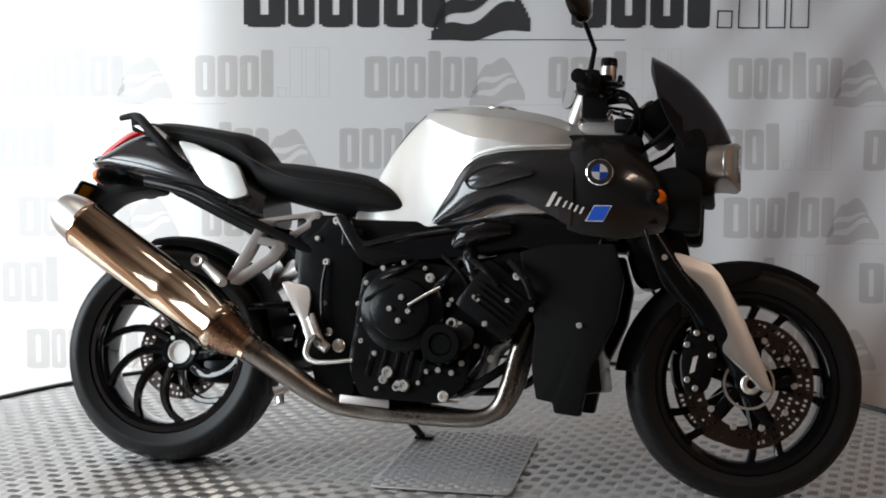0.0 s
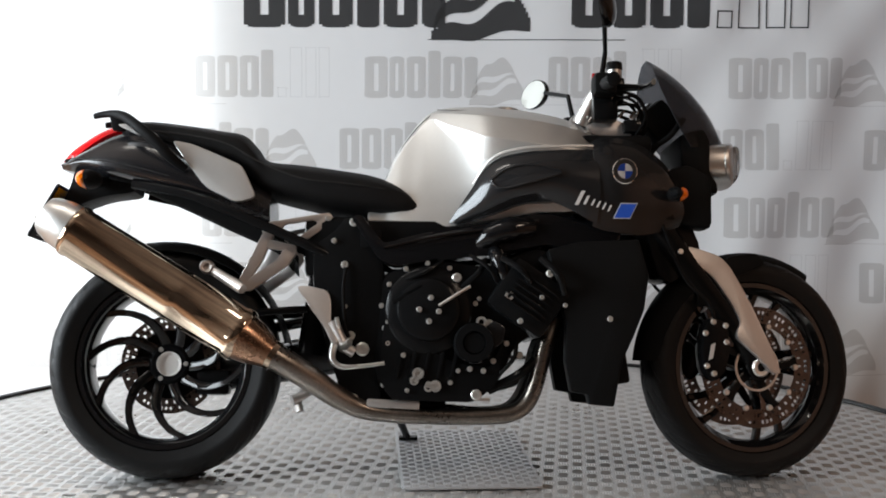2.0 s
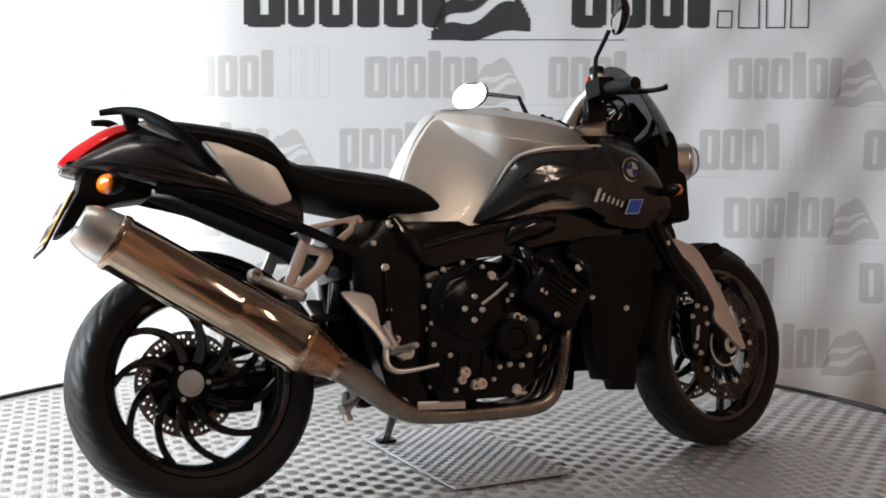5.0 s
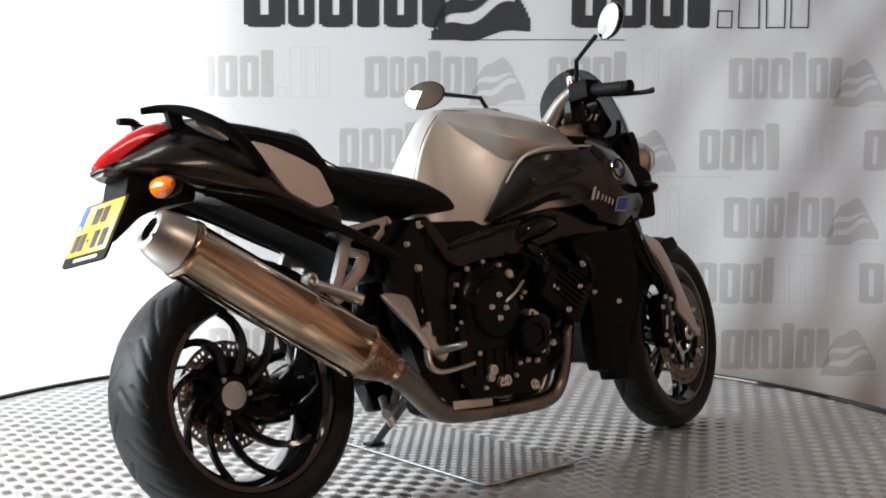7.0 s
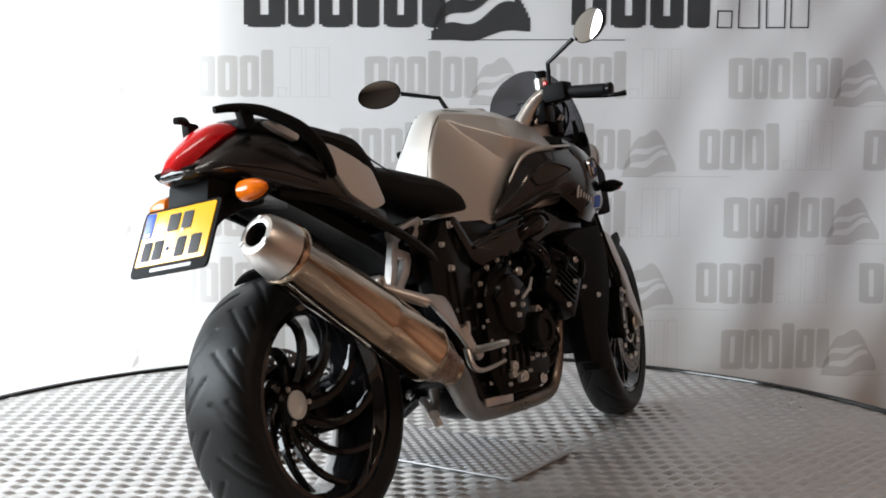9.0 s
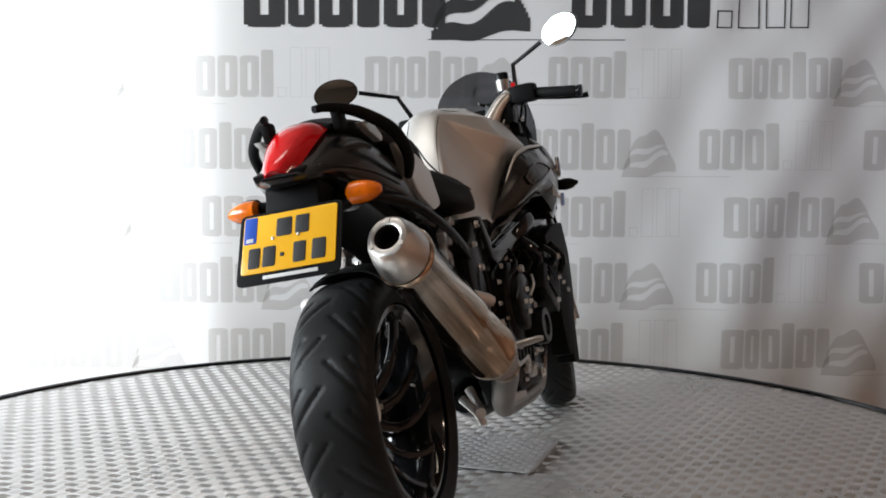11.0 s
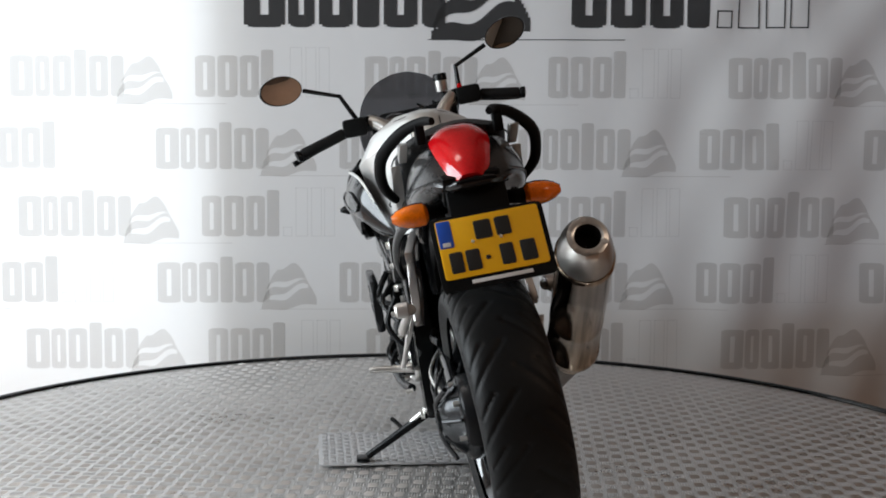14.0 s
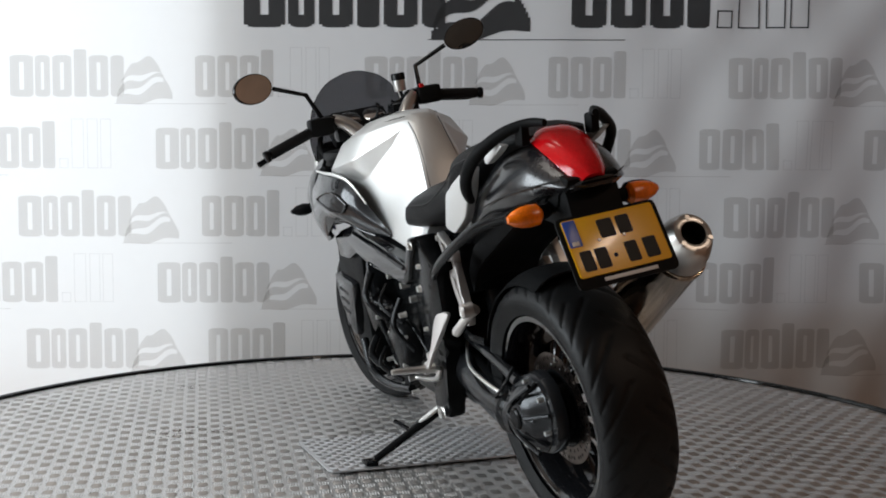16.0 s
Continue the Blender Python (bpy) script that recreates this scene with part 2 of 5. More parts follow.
def empty(name, parent=None, m=None):
    o = new(name)
    o.empty_display_size = 0.1
    if parent is not None:
        o.parent = parent
    if m is not None:
        o.matrix_local = m
    return o


# ---- the room ----
def slab(name, x0, x1, y0, y1, z0, z1, mat, label="", category=""):
    bm = box(x1 - x0, y1 - y0, z1 - z0, ((x0 + x1) / 2, (y0 + y1) / 2, (z0 + z1) / 2), 0)
    o = part(name, bm, mat, None, smooth=False)
    return tagged(o, label, category, kind="structure")


slab("floor", -3.9, 4.4, -6.3, 2.5, -0.45, -0.3, FLOOR, "dim brown showroom floor under the turntable", "floor")
slab("ceiling", -3.9, 4.4, -6.3, 2.5, 3.2, 3.3, CEILING, "dim brown showroom ceiling", "ceiling")
slab("wall_east", 4.2, 4.4, -6.3, 2.5, -0.3, 3.2, WALL_TAN, "warm tan painted showroom wall", "wall")
slab("wall_south", -3.9, 4.2, -6.3, -6.1, -0.3, 3.2, DARK_WALL, "dark brown wall behind the camera", "wall")
slab("wall_west_sill", -3.95, -3.75, -6.1, 2.5, -0.3, 0.5, WALL_WHITE, "white wall below the side window", "wall")
slab("wall_west_head", -3.95, -3.75, -6.1, 2.5, 2.4, 3.2, WALL_WHITE, "white wall above the side window", "wall")
slab("wall_west_south", -3.95, -3.75, -6.1, -2.58, 0.5, 2.4, WALL_WHITE, "white wall beside the side window", "wall")
slab("wall_west_north", -3.95, -3.75, 0.58, 2.5, 0.5, 2.4, WALL_WHITE, "white wall beside the side window", "wall")
# unseen pieces framing the back light; the opening right of the pier is added
slab("wall_north_pier", -0.93, -0.75, 1.88, 2.1, -0.3, 2.4, WALL_WHITE, "unseen white pier between the openings behind the banner", "wall")
slab("wall_north_east", 3.25, 4.2, 1.88, 2.1, -0.3, 2.4, WALL_WHITE, "unseen white wall beside an opening behind the banner", "wall")
slab("wall_north_sill", -0.75, 3.25, 1.88, 2.1, -0.3, 0.2, WALL_WHITE, "unseen white wall below the added fill opening", "wall")
slab("wall_north_top", -0.93, 4.2, 1.88, 2.1, 2.4, 3.2, WALL_WHITE, "unseen white wall above an opening behind the banner", "wall")
slab("wall_north_head", -3.75, -0.93, 1.88, 2.1, 2.25, 3.2, WALL_WHITE, "unseen white wall above an opening behind the banner", "wall")
slab("wall_north_west", -3.75, -3.25, 1.88, 2.1, -0.3, 2.25, WALL_WHITE, "unseen white wall beside an opening behind the banner", "wall")

# ---- the printed cloth behind the turntable ----
BANNER_Y = 1.8


def fold(x, z):
    """How far the cloth hangs forward or back at a place."""
    a = 0.012 * math.sin(7.1 * x + 0.5 * math.sin(1.3 * z)) * max(0, min(1, (x + 0.2) * 0.8))
    b = 0.007 * math.sin(17.0 * x + 1.7 * z) * max(0, min(1, (x - 0.3) * 0.9))
    c = 0.007 * noise.noise(Vector((x * 1.9 + 0.25 * z, z * 0.35, 2.0)))
    u = x - 0.42 * z + 0.06 * math.sin(2.1 * z)
    d = (0.017 * math.sin(8.3 * u + 0.8) + 0.009 * math.sin(19.0 * u)) * max(0, min(1, (x - 0.55) * 1.1))
    return BANNER_Y + a + b + c + d


def banner_cloth():
    nx, nz = 300, 60
    bm = bmesh.new()
    vs = [[bm.verts.new((-3.2 + 6.6 * i / nx, fold(-3.2 + 6.6 * i / nx, -0.28 + 3.0 * j / nz), -0.28 + 3.0 * j / nz)) for i in range(nx + 1)] for j in range(nz + 1)]
    for a, b in zip(vs, vs[1:]):
        for i in range(nx):
            bm.faces.new((a[i], a[i + 1], b[i + 1], b[i]))
    return bm


banner = tagged(part("backdrop", banner_cloth(), CLOTH, None), "white hanging cloth banner printed with rows of grey marks", "banner", kind="structure")


def printed(columns, x0, z0, s, tilt=0.0062):
    """Flat printed shapes on the cloth: columns of (x, width, [(low, high), ...]) in units of the mark's height."""
    bm = bmesh.new()
    for x, w, spans in columns:
        for lo, hi in spans:
            rows = max(1, int((hi - lo) * s / 0.05))
            vs = []
            for j in range(rows + 1):
                z = lo + (hi - lo) * j / rows
                vs.append([bm.verts.new((x0 + xx * s, fold(x0 + xx * s, z0 + z * s) - 0.003, z0 + z * s + tilt * xx * s)) for xx in (x, x + w)])
            for a, b in zip(vs, vs[1:]):
                bm.faces.new((a[0], a[1], b[1], b[0]))
    return bm


def block(x, w, h, slit, r=0.13, base=0.0):
    """One plain rounded block of a mark, with an upright slit."""
    n = 10
    out = []
    for i in range(n):
        a, c = x + w * i / n, w / n
        m = (i + 0.5) / n * w
        e = min(m, w - m)
        cut = 0 if e > r else r - math.sqrt(max(0, r * r - (r - e) ** 2))
        lo, hi = base + cut * 0.7, h - cut * 0.7
        if slit and 4 <= i <= 5:
            out.append((a, c, [(lo, base + 0.17), (h - 0.17, hi)]))
        else:
            out.append((a, c, [(lo, hi)]))
    return out


def blob(x, w, h):
    """The swooping dark figure in the middle of a mark, as a plain wavy shape."""
    out, n = [], 44
    for i in range(n):
        t = (i + 0.5) / n
        top = h * (0.62 + 0.38 * math.sin(math.pi * (0.1 + 0.9 * t)) + 0.1 * math.sin(13 * t))
        low = -0.16 + 0.28 * max(0, t - 0.45) + 0.05 * math.sin(9 * t + 1.5) * t
        g0 = -0.08 + 0.50 * t + 0.07 * math.sin(11 * t)
        g1 = g0 + 0.15 * math.sin(math.pi * t) + 0.02
        g2 = g1 + 0.14 + 0.06 * math.sin(7 * t)
        g3 = g2 + 0.13 * math.sin(math.pi * min(1, 1.3 * t)) + 0.01
        top = low + (top - low) * min(1, t / 0.3, (1.02 - t) / 0.25) ** 0.6
        spans = [(low, min(g0, top)), (min(g1, top), min(g2, top)), (min(g3, top), top)] if 0.05 < t < 0.85 else [(low, min(g2, top)), (min(g3, top), top)]
        spans = [sp for sp in spans if sp[1] - sp[0] > 0.01]
        out.append((x + w * t - w / n / 2, w / n, spans))
    return out


# widths in units of the mark's height
MARK = (block(0, 0.56, 1.0, True) + block(0.6, 0.36, 1.0, True) + block(1.14 - 0.12, 0.46, 1.0, True) + block(1.54, 0.30, 1.14, False, 0.08)
        + block(1.9, 0.46, 1.0, True) + block(2.42, 0.32, 1.0, False)
        + block(4.46, 0.48, 1.0, True) + block(5.0, 0.48, 1.0, True) + block(5.54, 0.46, 1.0, True) + block(6.05, 0.30, 1.14, False, 0.08))
UNDERLINE = [(2.5 + 0.1 * i, 0.1, [(-0.168, -0.155)]) for i in range(27)]
OUTLINED = []
for k, (a, w, h) in enumerate(((6.45, 0.2, 0.24), (6.75, 0.28, 1.2), (7.13, 0.24, 1.2), (7.45, 0.24, 1.2))):
    OUTLINED += [(a, 0.02, [(0, h)]), (a + w, 0.02, [(0, h)])] + [(a + w * i / 4, w / 4, [(0, 0.02), (h - 0.02, h)]) for i in range(4)]


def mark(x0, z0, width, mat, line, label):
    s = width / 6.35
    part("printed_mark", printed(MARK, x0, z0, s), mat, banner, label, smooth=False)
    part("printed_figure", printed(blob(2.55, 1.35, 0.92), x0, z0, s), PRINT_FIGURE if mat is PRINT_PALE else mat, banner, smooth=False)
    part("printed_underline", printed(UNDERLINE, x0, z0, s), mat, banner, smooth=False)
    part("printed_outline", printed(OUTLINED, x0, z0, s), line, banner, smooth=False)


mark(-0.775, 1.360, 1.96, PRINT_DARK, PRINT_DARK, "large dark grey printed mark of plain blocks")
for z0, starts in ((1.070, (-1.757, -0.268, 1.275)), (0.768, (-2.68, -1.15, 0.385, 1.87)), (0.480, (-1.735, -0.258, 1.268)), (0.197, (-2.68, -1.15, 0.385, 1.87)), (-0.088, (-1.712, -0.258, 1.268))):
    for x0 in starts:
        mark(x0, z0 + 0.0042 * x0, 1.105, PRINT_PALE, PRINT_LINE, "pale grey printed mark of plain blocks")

# ---- the turntable ----
R_TABLE = 1.655
turntable = tagged(empty("turntable"), "round aluminium tread plate turntable with a black edge trim", "turntable")
part("deck", lathe([(0.0, -0.03), (R_TABLE, -0.03), (R_TABLE, -0.011), (R_TABLE - 0.003, -0.008), (0.0, -0.008)], 160, axis="z"), TREAD, turntable, "aluminium five bar tread plate deck")
part("edge_trim", lathe([(R_TABLE + 0.011 * math.cos(a), -0.005 + 0.010 * math.sin(a)) for a in [2 * math.pi * i / 10 for i in range(10)]], 160, axis="z", closed=True), GLOSS_BLACK, turntable, "thin black rubber edge trim")
part("pedestal", lathe([(0.0, -0.3), (R_TABLE - 0.12, -0.3), (R_TABLE - 0.12, -0.03), (0.0, -0.03)], 96, axis="z"), SATIN_BLACK, turntable, "dark pedestal drum")


def bars(name, cell, length, width, height, inside, angle, parent, mat, z0=0.0):
    """Raised bars in groups of five, each group crosswise to its neighbours."""
    verts, faces = [], []
    ca, sa = math.cos(angle), math.sin(angle)
    n = int(1.7 / cell) + 2
    for i in range(-n, n + 1):
        for j in range(-n, n + 1):
            cx, cy = i * cell, j * cell
            wx, wy = ca * cx - sa * cy, sa * cx + ca * cy
            if not inside(wx, wy):
                continue
            turn = angle + (0 if (i + j) % 2 else math.pi / 2)
            c, s = math.cos(turn), math.sin(turn)
            for k in range(-2, 3):
                o = len(verts)
                off = k * cell * 0.185
                l = length * (0.5 if abs(k) < 2 else 0.44)
                for x, y, z in ((-l, 0, 0), (-l * 0.5, -width / 2, 0), (l * 0.5, -width / 2, 0), (l, 0, 0), (l * 0.5, width / 2, 0), (-l * 0.5, width / 2, 0),
                                (-l * 0.55, 0, height), (l * 0.55, 0, height)):
                    y += off
                    verts.append((wx + c * x - s * y, wy + s * x + c * y, z0 + z))
                faces += [tuple(o + q for q in f) for f in ((0, 1, 6), (1, 2, 7, 6), (2, 3, 7), (3, 4, 7), (4, 5, 6, 7), (5, 0, 6))]
    me = bpy.data.meshes.new(name)
    me.from_pydata(verts, [], faces)
    me.materials.append(mat)
    o = new(name, me)
    o.parent = parent
    return tagged(o, "rows of raised bars in crossed groups of five", kind="stuff")


bars("tread_relief", 0.0385, 0.0325, 0.0058, 0.0017, lambda x, y: math.hypot(x, y) < R_TABLE - 0.03, radians(-3.4), turntable, TREAD_BAR, -0.008)

# ---- the loose plate under the stand ----
pad = tagged(empty("stand_plate"), "small steel tread plate with rounded corners under the side stand", "metal plate")
PAD_IN = pose(0.105, -0.001, 0.0, 0, 0, 6.5)
part("sheet_metal", plate([(-0.183, -0.312), (0.183, -0.312), (0.183, 0.312), (-0.183, 0.312)], 0.0, 0.004, 0.0012, 0.025), PAD_METAL, pad)
pad.children[0].matrix_local = PAD_IN @ pose(0, 0, -0.0012, 90, 0, 0)
pb = bars("tread_relief", 0.021, 0.019, 0.0042, 0.0014, lambda x, y: abs(x) < 0.175 and abs(y) < 0.305, 0.0, pad, PAD_METAL, 0.0028)
pb.matrix_local = PAD_IN


# ---- the motorcycle: x forward, y to its left, z up, leaning on its side stand ----
BIKE_IN = pose(0.1, -0.185, 0.0, 0, 0, 4.5) @ pose(0, 0, 0, -11.0, 0, 0)
motorcycle = tagged(empty("motorcycle"), "silver and black naked motorcycle leaning on its side stand", "motorcycle")
REAR = Vector((-0.775, 0.0, 0.294))
FRONT = Vector((0.771, -0.004, 0.287))


def tyre(radius, rim, half, grooves):
    """A tyre with slanted grooves cut into its tread."""
    seg, lat = 560, 44
    bm = bmesh.new()
    rings = []
    for j in range(lat + 1):
        u = -1 + 2 * j / lat
        a = u * math.pi * 0.68
        y = half * math.sin(a * 0.735) / math.sin(math.pi * 0.68 * 0.735)
        crown = radius - (radius - rim - 0.004) * abs(u) ** 2.6 * 0.98
        y = half * math.sin(min(abs(u) * 1.9, math.pi / 2)) * (1 if u > 0 else -1) * (1 - 0.12 * max(0, abs(u) - 0.82) / 0.18)
        rings.append((y, crown, u))
    grid = []
    for y, r, u in rings:
        row = []
        for i in range(seg):
            t = i / seg
            rr = r
            if abs(u) < 0.74:
                d = 1.0
                for side, shift in ((1, 0.0), (-1, 0.5)):
                    w = u * side
                    if 0.03 < w < 0.72:
                        ph = (t * grooves - 1.7 * w + 0.3 * w * w + shift) % 1
                        d = min(d, abs(ph - 0.5) * 2 / (0.15 if w < 0.62 else 0.09))
                    if 0.3 < w < 0.62:
                        ph = (t * grooves - 1.7 * w + 0.3 * w * w + shift + 0.46) % 1
                        d = min(d, abs(ph - 0.5) * 2 / 0.14)
                if d < 1:
                    rr -= 0.0036 * (1 - d * d)
            a = 2 * math.pi * t
            row.append(bm.verts.new((rr * math.cos(a), y, rr * math.sin(a))))
        grid.append(row)
    for a, b in zip(grid, grid[1:]):
        for i in range(seg):
            bm.faces.new((a[i], a[(i + 1) % seg], b[(i + 1) % seg], b[i]))
    return bm


def rim_body(r, half):
    """The ring of a wheel with its lips and well."""
    return lathe([(r + 0.006, half), (r + 0.010, half - 0.004), (r + 0.002, half - 0.010), (r - 0.012, half - 0.02), (r - 0.015, half * 0.6), (r - 0.017, half * 0.3), (r - 0.017, -half * 0.3),
                  (r - 0.015, -half * 0.6), (r - 0.012, -half + 0.02), (r + 0.002, -half + 0.010), (r + 0.010, -half + 0.004), (r + 0.006, -half), (r - 0.006, -half),
                  (r - 0.016, -half + 0.014), (r - 0.022, -half * 0.6), (r - 0.025, -half * 0.3), (r - 0.025, half * 0.3), (r - 0.022, half * 0.6), (r - 0.016, half - 0.014), (r - 0.006, half)], 72, closed=True)


def spoke(r0, r1, sweep, w0, w1, y0, y1, thick):
    """A curved blade from hub to rim."""
    bm = bmesh.new()
    rings = []
    for k in range(9):
        t = k / 8
        r = r0 + (r1 - r0) * t
        a = sweep * t ** 1.6
        w = w0 + (w1 - w0) * t + (0.006 * max(0, t - 0.8) / 0.2)
        y = y0 + (y1 - y0) * t
        c = Vector((r * math.cos(a), y, r * math.sin(a)))
        d = Vector((-math.sin(a + sweep * 0.3 * t), 0, math.cos(a + sweep * 0.3 * t)))
        q = []
        for s, h in ((-1, -0.6), (-0.6, -1), (0.6, -1), (1, -0.6), (1, 0.6), (0.6, 1), (-0.6, 1), (-1, 0.6)):
            q.append(c + d * (w / 2 * s) + Vector((0, thick / 2 * h, 0)))
        rings.append(q)
    return skin(bm, rings)


def perforated_disc(r0, r1, thick, holes):
    """A brake disc with holes bored through it in two rows."""
    bm = bmesh.new()
    n = holes * 4
    rows = [r0, r0 + (r1 - r0) * 0.22, r0 + (r1 - r0) * 0.4, r0 + (r1 - r0) * 0.6, r0 + (r1 - r0) * 0.78, r1]
    vs = [[bm.verts.new((r * math.cos(2 * math.pi * i / n), 0, r * math.sin(2 * math.pi * i / n))) for i in range(n)] for r in rows]
    for j in range(5):
        for i in range(n):
            if (j == 1 and i % 4 == 0) or (j == 3 and i % 4 == 2) or (j == 3 and i % 8 == 0):
                continue
            bm.faces.new((vs[j][i], vs[j][(i + 1) % n], vs[j + 1][(i + 1) % n], vs[j + 1][i]))
    bmesh.ops.solidify(bm, geom=bm.faces[:], thickness=thick)
    return bm


def bolt_head(r, h=0.006):
    bm = bmesh.new()
    return lathe([(0.0, -h * 0.35), (r * 0.42, -h * 0.35), (r * 0.46, -h), (r, -h), (r * 1.05, -h * 0.7), (r * 1.05, -h * 0.3), (r * 1.3, 0.0)], 10, bm)


# rear wheel
rear = empty("rear_wheel", motorcycle, Matrix.Translation(REAR) @ pose(0, 0, 0, -1.5, 0, 2.5))
part("tyre", tyre(0.301, 0.222, 0.091, 17), RUBBER, rear, "wide black road tyre with slanted grooves")
part("rim", rim_body(0.218, 0.075), RIM_BLACK, rear)
part("hub", lathe([(0.030, 0.016), (0.046, 0.014), (0.054, 0.02), (0.058, 0.035), (0.07, 0.045), (0.07, 0.058), (0.030, 0.058)], 40, closed=True), SATIN_BLACK, rear)
part("axle_cap", lathe([(0.0, 0.024), (0.024, 0.024), (0.029, 0.020), (0.031, 0.012), (0.033, 0.012), (0.033, 0.05), (0.0, 0.05)], 32), GLINT_ALLOY, rear, "round axle cap with its glint as a pale colour")
sp = part("spoke", spoke(0.044, 0.199, radians(39), 0.030, 0.018, 0.034, -0.045, 0.020), GLOSS_BLACK, rear)
sp.matrix_local = pose(0, 0, 0, 0, 7, 0)
for k in range(1, 10):
    share(sp, pose(0, 0, 0, 0, 36.0 * k + 7, 0))
rd = part("brake_disc", perforated_disc(0.088, 0.132, 0.005, 30), DISC, rear)
rd.matrix_local = pose(0, 0.045, 0)
part("disc_carrier", lathe([(0.06, 0.042), (0.092, 0.042), (0.092, 0.046), (0.06, 0.046)], 30, closed=True), SATIN_BLACK, rear)

# steering head: the front wheel turns slightly
STEER = Matrix.Translation(FRONT) @ pose(0, 0, 0, 1.0, 0, 12.5) @ Matrix.Translation(-FRONT)
front = empty("front_wheel", motorcycle, STEER @ Matrix.Translation(FRONT))
part("tyre", tyre(0.2915, 0.222, 0.06, 15), RUBBER, front, "narrow black front tyre with slanted grooves")
part("rim", rim_body(0.218, 0.05), RIM_BLACK, front)
part("hub", lathe([(0.0, -0.05), (0.03, -0.05), (0.036, -0.03), (0.036, 0.03), (0.03, 0.05), (0.0, 0.05)], 32), SATIN_BLACK, front)
sp = part("spoke", spoke(0.032, 0.199, radians(-12), 0.026, 0.016, -0.012, -0.012, 0.022), GLOSS_BLACK, front)
for k in range(1, 10):
    share(sp, pose(0, 0, 0, 0, 36.0 * k + (14 if k % 2 else 0), 0))
fd = part("brake_disc", perforated_disc(0.112, 0.16, 0.005, 36), DISC, front)
fd.matrix_local = pose(0, -0.066, 0)
share(fd, pose(0, 0.071, 0))
ca = part("disc_carrier_arm", spoke(0.03, 0.116, radians(10), 0.024, 0.02, -0.06, -0.066, 0.01), SATIN_BLACK, front)
for k in range(5):
    if k:
        share(ca, pose(0, 0, 0, 0, 72.0 * k, 0))
    share(ca, pose(0, 0.128, 0, 0, 72.0 * k, 0))
rv = part("disc_rivet", lathe([(0.0, -0.006), (0.007, -0.006), (0.009, 0.0), (0.0, 0.0)], 10), BOLT, front)
rv.matrix_local = pose(0.112, -0.068, 0)
for k in range(1, 10):
    a = 2 * math.pi * k / 10
    share(rv, pose(0.112 * math.cos(a), -0.068, 0.112 * math.sin(a)))
part("sensor_ring", lathe([(0.058, -0.07), (0.064, -0.07), (0.064, -0.067), (0.058, -0.067)], 48, closed=True), BOLT, front)

# front fork, covers, mudguard
fork = empty("front_fork", motorcycle, STEER)


def fork_leg():
    return tube([(0.48, -0.05, 0.70), (0.545, -0.06, 0.60), (0.62, -0.07, 0.50), (0.70, -0.078, 0.40), (0.765, -0.08, 0.30)], [0.035, 0.033, 0.03, 0.026, 0.03], squash=0.6)


def pair(name, make, mat, parent, label=""):
    """A part on each side of the front wheel."""
    a = part(name, make(), mat, parent, label)
    bm = make()
    bmesh.ops.transform(bm, matrix=Matrix.Diagonal((1, -1, 1, 1)), verts=bm.verts)
    bmesh.ops.reverse_faces(bm, faces=bm.faces[:])
    return a, part(name, bm, mat, parent, label)


def splay(bm):
    """Leans a fork part outwards towards the axle."""
    for v in bm.verts:
        v.co.y -= -0.045 + 0.113 * (0.59 - v.co.z)
    return bm


pair("fork_leg", fork_leg, SATIN_BLACK, fork)


def fork_cover():
    return splay(plate([(0.528, 0.602), (0.59, 0.602), (0.666, 0.580), (0.694, 0.552), (0.738, 0.47), (0.797, 0.335), (0.823, 0.270), (0.797, 0.268), (0.768, 0.300), (0.700, 0.362), (0.700, 0.380), (0.714, 0.404), (0.688, 0.457), (0.642, 0.522), (0.606, 0.548), (0.545, 0.574)], -0.122, -0.104, 0.006, 0.014))


pair("fork_cover", fork_cover, ALLOY, fork, "silver fork cover")
pair("cover_bolt", lambda: splay(lathe([(0.0, -0.127), (0.007, -0.127), (0.009, -0.120), (0.0, -0.120)], 12, at=(0.552, 0, 0.588))), BOLT, fork)
pair("axle_nut", lambda: lathe([(0.012, -0.098), (0.022, -0.100), (0.026, -0.095), (0.026, -0.08), (0.012, -0.08)], 24, at=(FRONT.x, 0, FRONT.z), closed=True), BOLT, fork)
pair("axle_clamp", lambda: plate([(0.73, 0.335), (0.80, 0.335), (0.81, 0.27), (0.78, 0.245), (0.74, 0.26)], -0.094, -0.072, 0.008, 0.015), SATIN_BLACK, fork)


def caliper():
    bm = plate([(0.615, 0.40), (0.645, 0.42), (0.68, 0.40), (0.685, 0.33), (0.67, 0.27), (0.635, 0.245), (0.61, 0.27), (0.602, 0.33)], -0.095, -0.045, 0.01, 0.015)
    return bm


ca1, ca2 = pair("brake_caliper", caliper, SATIN_BLACK, fork, "black four piston brake caliper")
part("caliper_mark", plate([(0.628, 0.345), (0.640, 0.35), (0.632, 0.31), (0.620, 0.305)], -0.0965, -0.0945, 0), LIGHT_TEXT, ca1, "small pale mark")
for bx, bz in ((0.635, 0.405), (0.67, 0.395), (0.672, 0.352), (0.635, 0.27), (0.615, 0.29), (0.612, 0.375)):
    b = part("bolt", bolt_head(0.006), BOLT, ca1)
    b.location = (bx, -0.095, bz)


